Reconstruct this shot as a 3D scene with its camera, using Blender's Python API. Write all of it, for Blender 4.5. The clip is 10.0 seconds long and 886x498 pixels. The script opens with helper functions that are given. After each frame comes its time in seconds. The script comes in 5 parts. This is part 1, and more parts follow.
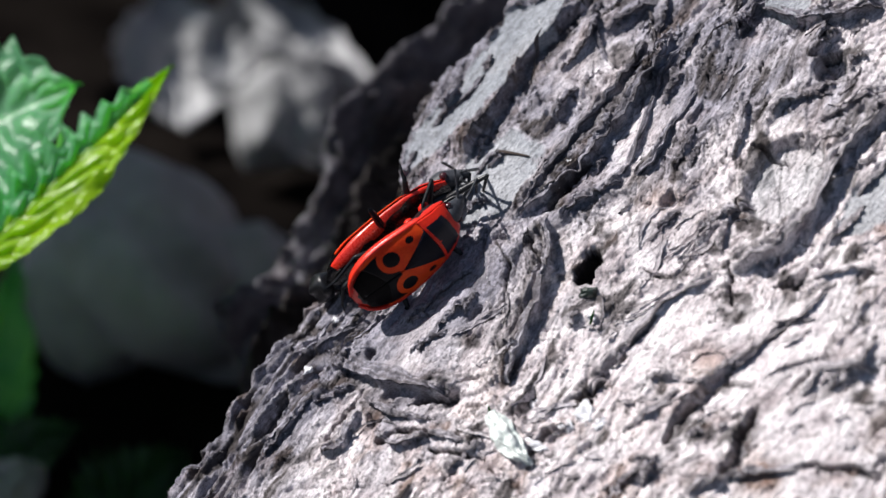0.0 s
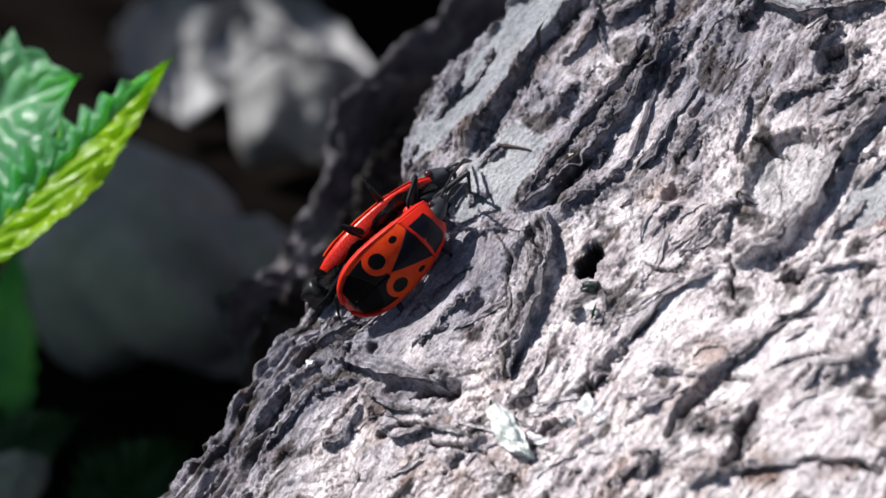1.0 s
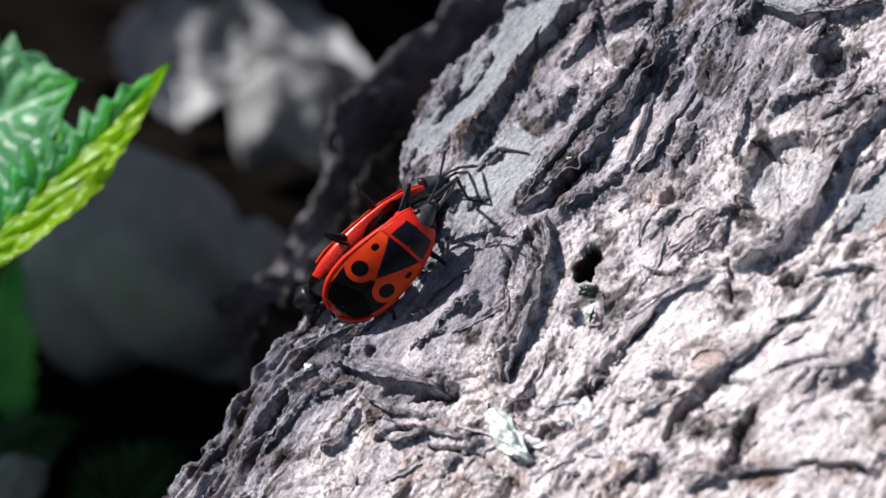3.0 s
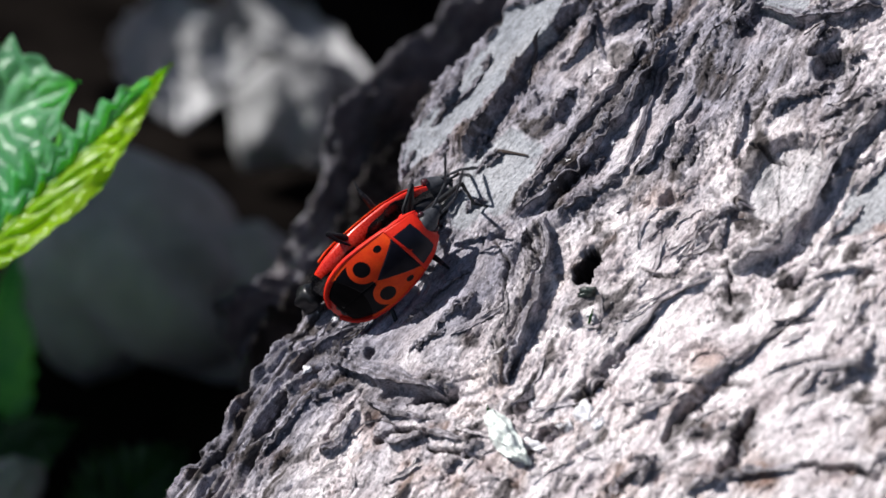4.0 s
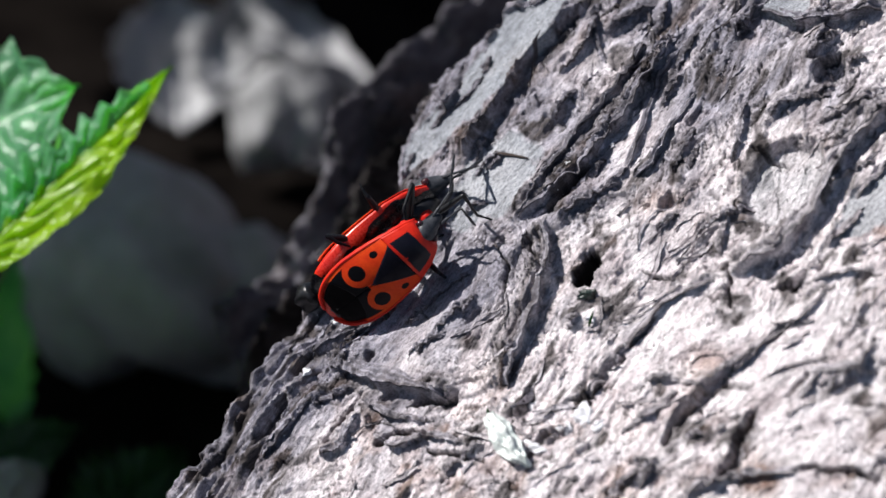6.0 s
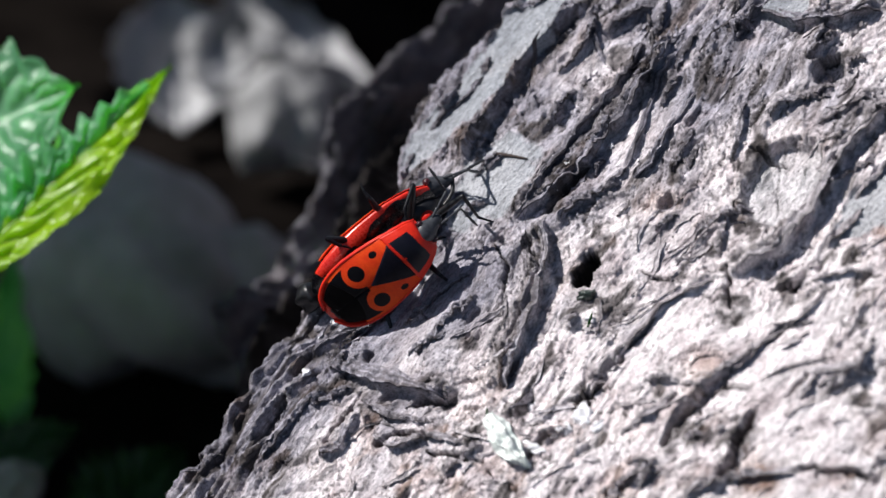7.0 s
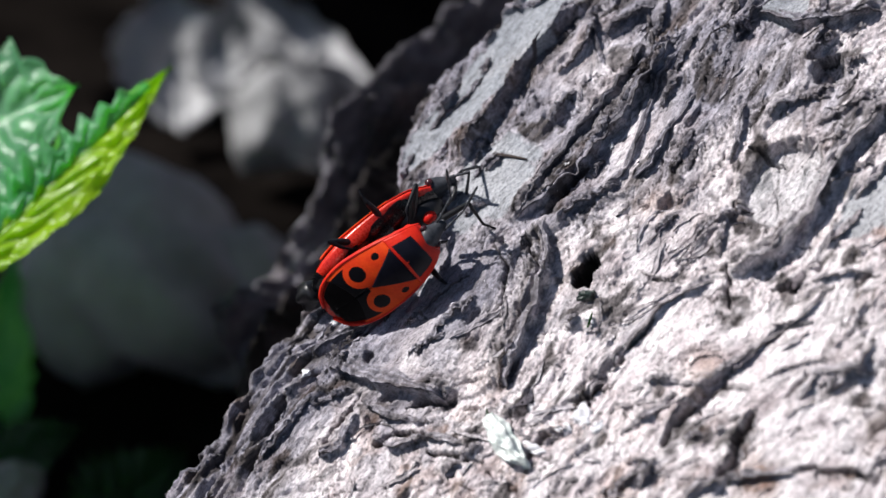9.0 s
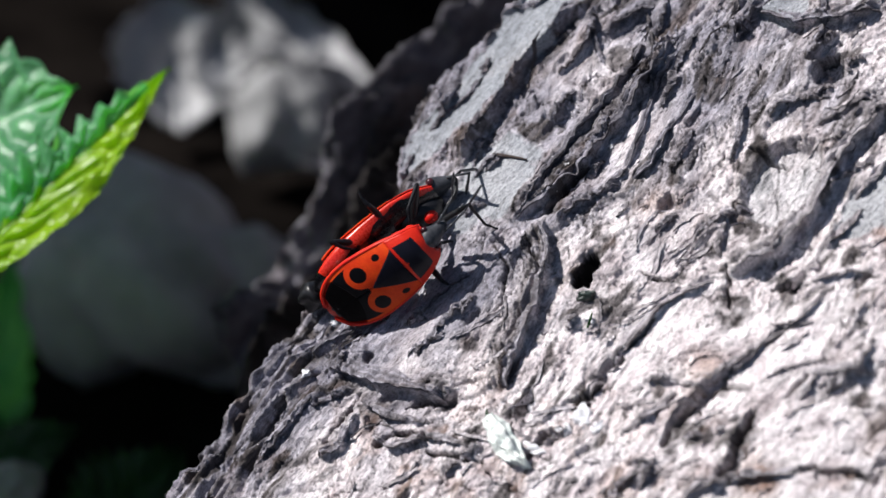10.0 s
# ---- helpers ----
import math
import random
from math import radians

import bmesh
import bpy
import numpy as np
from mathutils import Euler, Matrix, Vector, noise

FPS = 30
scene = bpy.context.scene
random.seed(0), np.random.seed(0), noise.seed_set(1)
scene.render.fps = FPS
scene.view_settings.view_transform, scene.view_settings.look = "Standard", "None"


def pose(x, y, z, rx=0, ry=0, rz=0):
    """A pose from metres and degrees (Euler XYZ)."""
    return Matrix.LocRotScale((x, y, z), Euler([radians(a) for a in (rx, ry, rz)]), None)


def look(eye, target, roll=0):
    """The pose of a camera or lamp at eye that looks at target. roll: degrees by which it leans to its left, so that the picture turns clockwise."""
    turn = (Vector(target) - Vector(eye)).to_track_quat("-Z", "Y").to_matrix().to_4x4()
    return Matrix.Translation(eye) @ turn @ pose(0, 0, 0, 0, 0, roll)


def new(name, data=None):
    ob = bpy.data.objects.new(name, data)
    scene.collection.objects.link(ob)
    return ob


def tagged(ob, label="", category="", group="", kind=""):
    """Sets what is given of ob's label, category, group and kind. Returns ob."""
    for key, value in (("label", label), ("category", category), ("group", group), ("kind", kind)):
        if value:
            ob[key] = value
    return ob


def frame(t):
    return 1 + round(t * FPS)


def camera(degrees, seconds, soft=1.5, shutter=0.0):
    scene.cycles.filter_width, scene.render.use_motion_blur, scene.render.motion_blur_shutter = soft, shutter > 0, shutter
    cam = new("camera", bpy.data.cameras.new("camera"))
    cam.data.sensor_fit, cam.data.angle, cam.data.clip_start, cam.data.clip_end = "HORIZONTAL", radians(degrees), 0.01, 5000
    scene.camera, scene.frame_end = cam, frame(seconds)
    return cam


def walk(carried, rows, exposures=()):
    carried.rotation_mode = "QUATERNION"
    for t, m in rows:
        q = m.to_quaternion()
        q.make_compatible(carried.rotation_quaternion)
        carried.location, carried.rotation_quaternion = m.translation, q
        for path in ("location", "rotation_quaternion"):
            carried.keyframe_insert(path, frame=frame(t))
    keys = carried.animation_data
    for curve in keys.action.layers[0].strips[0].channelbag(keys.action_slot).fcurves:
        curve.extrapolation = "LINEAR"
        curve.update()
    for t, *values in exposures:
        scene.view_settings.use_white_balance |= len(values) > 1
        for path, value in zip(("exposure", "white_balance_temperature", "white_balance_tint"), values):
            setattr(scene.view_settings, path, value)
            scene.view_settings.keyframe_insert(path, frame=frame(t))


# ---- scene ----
MM = 0.001
# Plan frame: x to the right, y up the slope, z towards the viewer, tilted back 35 degrees; 40 mm above the ground.
TILT = radians(35)
PLAN = Matrix(((1, 0, 0, 0), (0, math.sin(TILT), -math.cos(TILT), 0), (0, math.cos(TILT), math.sin(TILT), 0.040), (0, 0, 0, 1)))
EYE_HEIGHT = 148.2


def plan(a, b, d):
    """World place of a plan point in millimetres."""
    return PLAN @ Vector((a * MM, b * MM, d * MM))


# ---- camera: held still on its spot, with a slight drift in aim ----
cam = camera(20.0, 10.0, soft=1.5)
cam.data.dof.use_dof = True
cam.data.dof.focus_distance = 0.1497
cam.data.dof.aperture_fstop = 27.0
EYE = plan(0, 0, EYE_HEIGHT)


def aim(a, b):
    turn = Euler((math.atan2(b, EYE_HEIGHT), -math.atan2(a, EYE_HEIGHT), 0)).to_matrix()
    return Matrix.Translation(EYE) @ (PLAN.to_3x3() @ turn).to_4x4()


walk(cam, [
    (0, aim(-0.067, -0.067)),
    (0.5, aim(-0.167, -0.333)),
    (1, aim(-0.167, -0.433)),
    (1.5, aim(-0.167, -0.433)),
    (2, aim(-0.133, -0.367)),
    (2.5, aim(-0.100, -0.300)),
    (4, aim(0.000, -0.100)),
    (4.5, aim(0.000, -0.067)),
    (5, aim(0.000, 0.000)),
    (5.5, aim(0.000, 0.030)),
    (7, aim(0.050, 0.080)),
    (7.5, aim(0.060, 0.100)),
    (8.5, aim(0.060, 0.100)),
    (9, aim(0.060, 0.110)),
    (10, aim(0.067, 0.125)),
])

# ---- light ----
SUN_WAY = PLAN.to_3x3() @ Vector((-2.3, 2.6, 1.4)).normalized()
world = bpy.data.worlds.new("sky")
scene.world = world
world.use_nodes = True
sky = world.node_tree.nodes.new("ShaderNodeTexSky")
sky.sky_type, sky.sun_disc = "NISHITA", False
sky.sun_elevation = math.asin(SUN_WAY.z)
sky.sun_rotation = math.atan2(SUN_WAY.x, SUN_WAY.y)
world.node_tree.links.new(sky.outputs[0], world.node_tree.nodes["Background"].inputs[0])
world.node_tree.nodes["Background"].inputs[1].default_value = 0.05
sun = new("sun", bpy.data.lights.new("sun", "SUN"))
sun.data.energy, sun.data.angle, sun.data.color = 5.0, radians(0.55), (1.0, 0.965, 0.93)
sun.matrix_world = look(SUN_WAY, (0, 0, 0))
scene.view_settings.exposure = 0.38


# ---- node helpers ----
def material(name, rough=0.5, metal=0.0, spec=0.5):
    m = bpy.data.materials.new(name)
    m.use_nodes = True
    b = m.node_tree.nodes["Principled BSDF"]
    b.inputs["Roughness"].default_value = rough
    b.inputs["Metallic"].default_value = metal
    b.inputs["Specular IOR Level"].default_value = spec
    return m, m.node_tree, b


def node(nt, kind, **values):
    nd = nt.nodes.new("ShaderNode" + kind)
    for key, value in values.items():
        nd.inputs[key].default_value = value
    return nd


def grain(nt, size_mm, detail=4.0, rough=0.6, warp=0.0, coords="Object", stretch=None):
    """Noise with features of about that size in millimetres."""
    tc = nt.nodes.new("ShaderNodeTexCoord")
    nz = node(nt, "TexNoise", Scale=1000.0 / size_mm, Detail=detail, Roughness=rough, Distortion=warp)
    if stretch:
        mp = nt.nodes.new("ShaderNodeMapping")
        mp.inputs["Scale"].default_value = stretch
        nt.links.new(tc.outputs[coords], mp.inputs[0])
        nt.links.new(mp.outputs[0], nz.inputs["Vector"])
    else:
        nt.links.new(tc.outputs[coords], nz.inputs["Vector"])
    return nz.outputs[0]


def ramp(nt, fac, stops):
    r = nt.nodes.new("ShaderNodeValToRGB")
    el = r.color_ramp.elements
    while len(el) < len(stops):
        el.new(0.5)
    for e, (p, c) in zip(el, stops):
        e.position = p
        e.color = (*c, 1) if isinstance(c, tuple) else (c, c, c, 1)
    nt.links.new(fac, r.inputs[0])
    return r.outputs[0]


def blend(nt, fac, a, b, kind="MIX"):
    mx = nt.nodes.new("ShaderNodeMix")
    mx.data_type, mx.blend_type = "RGBA", kind
    for sock, v in ((mx.inputs[0], fac), (mx.inputs[6], a), (mx.inputs[7], b)):
        if isinstance(v, bpy.types.NodeSocket):
            nt.links.new(v, sock)
        elif isinstance(v, tuple):
            sock.default_value = (*v, 1)
        else:
            sock.default_value = v
    return mx.outputs[2]


def attribute(nt, name):
    a = nt.nodes.new("ShaderNodeAttribute")
    a.attribute_name = name
    return a.outputs["Fac"]


def relief(nt, b, parts):
    """Stacked bumps: (height, distance in millimetres, strength)."""
    last = None
    for height, dist, strength in parts:
        bp = node(nt, "Bump", Strength=strength, Distance=dist * MM)
        nt.links.new(height, bp.inputs["Height"])
        if last:
            nt.links.new(last, bp.inputs["Normal"])
        last = bp.outputs[0]
    nt.links.new(last, b.inputs["Normal"])


def two_tone(name, c1, c2, size, rough=0.6, bump=0.1, fine=None, spec=0.5, mark=None, coat=0.0):
    m, nt, b = material(name, rough, 0, spec)
    g = grain(nt, size, 5)
    f = grain(nt, fine or size / 7, 3)
    col = ramp(nt, g, [(0.32, c1), (0.68, c2)])
    col = blend(nt, 0.35, col, ramp(nt, f, [(0.25, 0.45), (0.75, 1.0)]), "MULTIPLY")
    if mark:
        edge = ramp(nt, attribute(nt, "mark"), [(0.46, 0.0), (0.54, 1.0)])
        dark = ramp(nt, g, [(0.3, mark), (0.75, tuple(2.2 * v for v in mark))])
        col = blend(nt, edge, col, dark)
    nt.links.new(col, b.inputs["Base Color"])
    nt.links.new(ramp(nt, f, [(0.2, rough - 0.1), (0.8, min(1.0, rough + 0.12))]), b.inputs["Roughness"])
    b.inputs["Coat Weight"].default_value = coat
    b.inputs["Coat Roughness"].default_value = 0.25
    relief(nt, b, [(g, bump, 0.6), (f, bump * 0.3, 0.6)])
    return m


# ---- materials ----
def bark_material():
    m, nt, b = material("bark", 0.85, 0, 0.25)
    big, mid, fine = grain(nt, 9, 5), grain(nt, 1.3, 6, 0.65, 0.5, stretch=(0.45, 1, 1)), grain(nt, 0.26, 4, 0.65, 0.3, stretch=(0.35, 1, 1))
    grey = ramp(nt, mid, [(0.28, (0.095, 0.087, 0.097)), (0.45, (0.250, 0.240, 0.285)), (0.7, (0.47, 0.455, 0.535))])
    pale = ramp(nt, mid, [(0.28, (0.34, 0.29, 0.31)), (0.40, (0.68, 0.605, 0.63)), (0.56, (0.93, 0.865, 0.89))])
    col = blend(nt, attribute(nt, "pale"), grey, pale)
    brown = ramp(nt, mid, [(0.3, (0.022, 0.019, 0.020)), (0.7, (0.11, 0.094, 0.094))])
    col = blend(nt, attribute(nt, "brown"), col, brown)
    stain = ramp(nt, mid, [(0.3, (0.20, 0.10, 0.07)), (0.65, (0.60, 0.40, 0.32))])
    col = blend(nt, attribute(nt, "rust"), col, stain)
    smooth = ramp(nt, mid, [(0.3, (0.22, 0.232, 0.262)), (0.7, (0.34, 0.358, 0.395))])
    light = ramp(nt, mid, [(0.3, (0.40, 0.405, 0.43)), (0.7, (0.56, 0.565, 0.60))])
    smooth = blend(nt, attribute(nt, "pale"), smooth, light)
    col = blend(nt, attribute(nt, "smooth"), col, smooth)
    col = blend(nt, 0.75, col, ramp(nt, fine, [(0.3, 0.42), (0.55, 1.0)]), "MULTIPLY")
    speck = grain(nt, 0.12, 3, 0.7, stretch=(0.55, 1, 1))
    col = blend(nt, 0.8, col, ramp(nt, speck, [(0.34, 0.42), (0.48, 0.97), (0.68, 1.3)]), "MULTIPLY")
    # Tiny white specks put sun glints into the bark colour.
    spark = ramp(nt, grain(nt, 0.16, 1), [(0.74, 0.0), (0.80, 1.0)])
    col = blend(nt, spark, col, (0.82, 0.82, 0.84))
    col = blend(nt, ramp(nt, big, [(0.60, 0.0), (0.75, 0.15)]), col, (0.55, 0.42, 0.36))
    # Near-black shade painted into the holes and the side groove.
    hollow_shade = ramp(nt, mid, [(0.3, (0.006, 0.005, 0.005)), (0.7, (0.02, 0.017, 0.016))])
    col = blend(nt, attribute(nt, "pit"), col, hollow_shade)
    nt.links.new(col, b.inputs["Base Color"])
    relief(nt, b, [(mid, 0.22, 0.6), (fine, 0.20, 1.0), (speck, 0.09, 1.0)])
    return m


BARK = bark_material()
RED = two_tone("red_cuticle", (0.56, 0.012, 0.010), (0.72, 0.034, 0.012), 1.6, 0.38, 0.03, 0.10, 0.22, (0.003, 0.003, 0.0065))
GLOSS = two_tone("glossy_red_cuticle", (0.56, 0.014, 0.009), (0.72, 0.034, 0.012), 1.6, 0.28, 0.03, 0.10, 0.5, (0.0012, 0.0012, 0.0022), 0.25)
WING = two_tone("wing_red", (0.62, 0.034, 0.008), (0.80, 0.082, 0.010), 1.4, 0.48, 0.03, 0.09, 0.12, (0.0012, 0.0012, 0.0022))
BLACK = two_tone("black_cuticle", (0.005, 0.005, 0.006), (0.013, 0.013, 0.016), 0.5, 0.34, 0.03, 0.07, 0.45)
GREYBLACK = two_tone("dull_black_cuticle", (0.006, 0.0065, 0.009), (0.014, 0.015, 0.019), 0.3, 0.5, 0.02, 0.06, 0.12)
SHIELD = two_tone("blue_black_cuticle", (0.003, 0.003, 0.007), (0.007, 0.007, 0.014), 0.4, 0.45, 0.02, 0.06, 0.1)
HEAD = two_tone("grey_black_cuticle", (0.020, 0.022, 0.028), (0.060, 0.064, 0.076), 0.3, 0.45, 0.03, 0.06, 0.35)
MEMBRANE = two_tone("wing_membrane", (0.001, 0.001, 0.0014), (0.003, 0.0025, 0.003), 0.4, 0.42, 0.06, 0.05, 0.05)
EYE_MAT = two_tone("eye", (0.03, 0.008, 0.012), (0.06, 0.015, 0.02), 0.2, 0.2, 0.01, 0.05)
STONE = two_tone("pale_stone", (0.20, 0.20, 0.205), (0.36, 0.36, 0.37), 16, 0.85, 1.0, 2, 0.15)
DARKSTONE = two_tone("dark_stone", (0.17, 0.16, 0.158), (0.40, 0.378, 0.372), 14, 0.85, 1.0, 2, 0.15)
LITTER = two_tone("dead_leaf_grey", (0.22, 0.22, 0.228), (0.52, 0.52, 0.54), 13, 0.7, 0.6, 2, 0.15)
TWIG = two_tone("twig_bark", (0.02, 0.016, 0.015), (0.07, 0.055, 0.05), 5, 0.85, 0.5, 1, 0.15)
# Darker than real soil; shade between the litter is put in its colour.
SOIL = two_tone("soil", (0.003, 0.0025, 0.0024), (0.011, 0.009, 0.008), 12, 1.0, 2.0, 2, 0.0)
SCRAP = two_tone("dark_green_scrap", (0.007, 0.014, 0.012), (0.020, 0.034, 0.028), 0.5, 0.3, 0.05, 0.1)
LICHEN = two_tone("husk_white", (0.55, 0.62, 0.60), (0.80, 0.84, 0.82), 1.6, 0.6, 0.1, 0.3)
CRYSTAL = two_tone("white_crumb", (0.62, 0.62, 0.66), (0.85, 0.85, 0.88), 0.8, 0.5, 0.1, 0.2)


def leaf_material(name, c1, c2, thin):
    m, nt, b = material(name, 0.34, 0, 0.6)
    g, f = grain(nt, 6, 4), grain(nt, 0.7, 3)
    col = blend(nt, 0.3, ramp(nt, g, [(0.3, c1), (0.7, c2)]), ramp(nt, f, [(0.3, 0.5), (0.7, 1.0)]), "MULTIPLY")
    nt.links.new(col, b.inputs["Base Color"])
    tr = node(nt, "BsdfTranslucent")
    nt.links.new(blend(nt, 1.0, col, thin, "MULTIPLY"), tr.inputs[0])
    mix = nt.nodes.new("ShaderNodeMixShader")
    mix.inputs[0].default_value = 0.55
    nt.links.new(b.outputs[0], mix.inputs[1])
    nt.links.new(tr.outputs[0], mix.inputs[2])
    nt.links.new(mix.outputs[0], nt.nodes["Material Output"].inputs[0])
    relief(nt, b, [(g, 0.5, 0.5), (f, 0.1, 0.6)])
    return m


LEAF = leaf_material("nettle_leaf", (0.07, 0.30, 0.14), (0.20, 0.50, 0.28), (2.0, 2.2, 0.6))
# Yellow-green base colour holds the glow of sun through the blade.
LEAFLIT = leaf_material("leaf_sun_tint", (0.25, 0.50, 0.010), (0.40, 0.68, 0.015), (1.7, 1.5, 0.4))
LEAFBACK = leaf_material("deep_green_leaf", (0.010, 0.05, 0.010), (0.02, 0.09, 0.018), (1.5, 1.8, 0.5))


# ---- mesh helpers ----
def thing(name, label, category, m=None, group="", kind=""):
    ob = new(name)
    ob.empty_display_size = 0.002
    if m is not None:
        ob.matrix_world = m
    return tagged(ob, label, category, group, kind)


def mesh_object(name, verts, faces, mat, parent=None, label="", smooth=True, attributes=()):
    """Vertices in millimetres (n x 3), quad or triangle faces."""
    me = bpy.data.meshes.new(name)
    v = np.asarray(verts, dtype=np.float32) * MM
    if isinstance(faces, np.ndarray):
        k = faces.shape[1]
        me.vertices.add(len(v))
        me.vertices.foreach_set("co", v.ravel())
        me.loops.add(faces.size)
        me.loops.foreach_set("vertex_index", faces.astype(np.int32).ravel())
        me.polygons.add(len(faces))
        me.polygons.foreach_set("loop_start", np.arange(0, faces.size, k, dtype=np.int32))
        me.update(calc_edges=True)
    else:
        me.from_pydata([tuple(map(float, p)) for p in v], [], faces)
    me.polygons.foreach_set("use_smooth", np.full(len(me.polygons), smooth))
    for key, values in attributes:
        at = me.attributes.new(key, "FLOAT", "POINT")
        at.data.foreach_set("value", np.asarray(values, dtype=np.float32).ravel())
    me.materials.append(mat)
    me.validate()
    ob = new(name, me)
    if parent is not None:
        ob.parent = parent
    if label:
        tagged(ob, label)
    return ob


def grid_faces(nu, nv, wrap_v=False, start=0):
    i, j = np.meshgrid(np.arange(nu - 1), np.arange(nv if wrap_v else nv - 1), indexing="ij")
    k = (j + 1) % nv
    return np.stack([i * nv + j, (i + 1) * nv + j, (i + 1) * nv + k, i * nv + k], -1).reshape(-1, 4) + start


def tube(points, radii, sides=10, steps=5, flat=1.0):
    """A tapered, rounded tube along a smooth line through the points: vertices and faces."""
    pts = [Vector(q) for q in points]
    line, rad = [], []
    for i in range(len(pts) - 1):
        p0, p1, p2, p3 = pts[max(i - 1, 0)], pts[i], pts[i + 1], pts[min(i + 2, len(pts) - 1)]
        for k in range(steps + (i == len(pts) - 2)):
            t = k / steps
            line.append(0.5 * (2 * p1 + (p2 - p0) * t + (2 * p0 - 5 * p1 + 4 * p2 - p3) * t * t + (3 * p1 - p0 - 3 * p2 + p3) * t ** 3))
            rad.append(radii[i] + (radii[i + 1] - radii[i]) * t)
    n = len(line)
    ends = [(line[0] - (line[1] - line[0]).normalized() * rad[0] * 0.6, rad[0] * 0.45)] + list(zip(line, rad)) + \
           [(line[-1] + (line[-1] - line[-2]).normalized() * rad[-1] * 0.6, rad[-1] * 0.45)]
    verts, side = [], None
    for i, (p, r) in enumerate(ends):
        a, b = ends[max(i - 1, 0)][0], ends[min(i + 1, n + 1)][0]
        way = (b - a).normalized()
        if side is None:
            side = way.orthogonal().normalized()
        side = (side - way * side.dot(way)).normalized()
        other = way.cross(side)
        for k in range(sides):
            an = 2 * math.pi * k / sides
            verts.append(p + (side * math.cos(an) + other * math.sin(an) * flat) * r)
    faces = [tuple(int(q) for q in f) for f in grid_faces(n + 2, sides, True)]
    faces += [tuple(range(sides))[::-1], tuple(range((n + 1) * sides, (n + 2) * sides))]
    return verts, faces


def ball(centre, size, rings=12, sides=18, turn=None):
    verts = []
    for i in range(rings + 1):
        th = math.pi * i / rings
        for k in range(sides):
            ph = 2 * math.pi * k / sides
            v = Vector((size[0] * math.sin(th) * math.cos(ph), size[1] * math.cos(th), size[2] * math.sin(th) * math.sin(ph)))
            verts.append(Vector(centre) + (turn @ v if turn else v))
    return verts, [tuple(int(q) for q in f) for f in grid_faces(rings + 1, sides, True)]


# ---- value noise for relief ----
TABLE = np.random.RandomState(7).rand(256, 256) * 2 * math.pi


def perlin(x, y, seed=0):
    x, y = x + seed * 17.31, y + seed * 9.73
    i, j = np.floor(x).astype(int), np.floor(y).astype(int)
    fx, fy = x - i, y - j
    u, v = fx * fx * fx * (fx * (fx * 6 - 15) + 10), fy * fy * fy * (fy * (fy * 6 - 15) + 10)

    def corner(di, dj):
        g = TABLE[(i + di) & 255, (j + dj) & 255]
        return np.cos(g) * (fx - di) + np.sin(g) * (fy - dj)

    a, b = corner(0, 0), corner(1, 0)
    c, d = corner(0, 1), corner(1, 1)
    return 1.5 * ((a + (b - a) * u) * (1 - v) + (c + (d - c) * u) * v)


def fbm(x, y, octaves=4, seed=0, gain=0.5):
    total, amp = 0.0, 1.0
    for k in range(octaves):
        total = total + amp * perlin(x * 2 ** k, y * 2 ** k, seed + 5 * k)
        amp *= gain
    return total


def ease(a, b, x):
    t = np.clip((x - a) / (b - a), 0, 1)
    return t * t * (3 - 2 * t)


def saw(v, sharp=0.16):
    """Slow rise, sharp drop: overlapping bark scales."""
    f = v - np.floor(v)
    return np.where(f < 1 - sharp, f / (1 - sharp), 1 - ease(1 - sharp, 1, f))


def to_line(s, q, line):
    """Distance to a polyline, the side (positive to the right of its way) and the share of its length."""
    best, side, share = np.full(s.shape, 1e9), np.zeros(s.shape), np.zeros(s.shape)
    total = len(line) - 1
    for k in range(total):
        (s0, q0), (s1, q1) = line[k], line[k + 1]
        ds, dq = s1 - s0, q1 - q0
        t = np.clip(((s - s0) * ds + (q - q0) * dq) / (ds * ds + dq * dq), 0, 1)
        es, eq = s - s0 - t * ds, q - q0 - t * dq
        dist = np.hypot(es, eq)
        near = dist < best
        best = np.where(near, dist, best)
        side = np.where(near, np.sign(ds * eq - dq * es), side)
        share = np.where(near, (k + t) / total, share)
    return best, side, share


# ---- tree trunk: frame with s up the stem, q across it, h outwards from the bark ----
N_OUT = Vector((-0.41, 0.50, 1.0)).normalized()
S_WAY = Vector((0.562, 0.827, 0.0))
S_WAY = (S_WAY - N_OUT * S_WAY.dot(N_OUT)).normalized()
Q_WAY = S_WAY.cross(N_OUT)
TRUNK = PLAN @ Matrix(((S_WAY.x, Q_WAY.x, N_OUT.x, 0), (S_WAY.y, Q_WAY.y, N_OUT.y, 0), (S_WAY.z, Q_WAY.z, N_OUT.z, -3.55 * MM), (0, 0, 0, 1)))

# Broken edge of the outer bark: (s, q)
EDGE = [(19.39, -5.79), (16.01, -6.82), (11.63, -7.98), (7.44, -8.8), (3.15, -7.48), (0.7, -4.02), (-3.06, -2.86), (-7.17, -4.75), (-12.23, -4.85), (-15.53, -4.5), (-18.89, -4.3), (-22.7, -4.7), (-26.05, -5.17)]
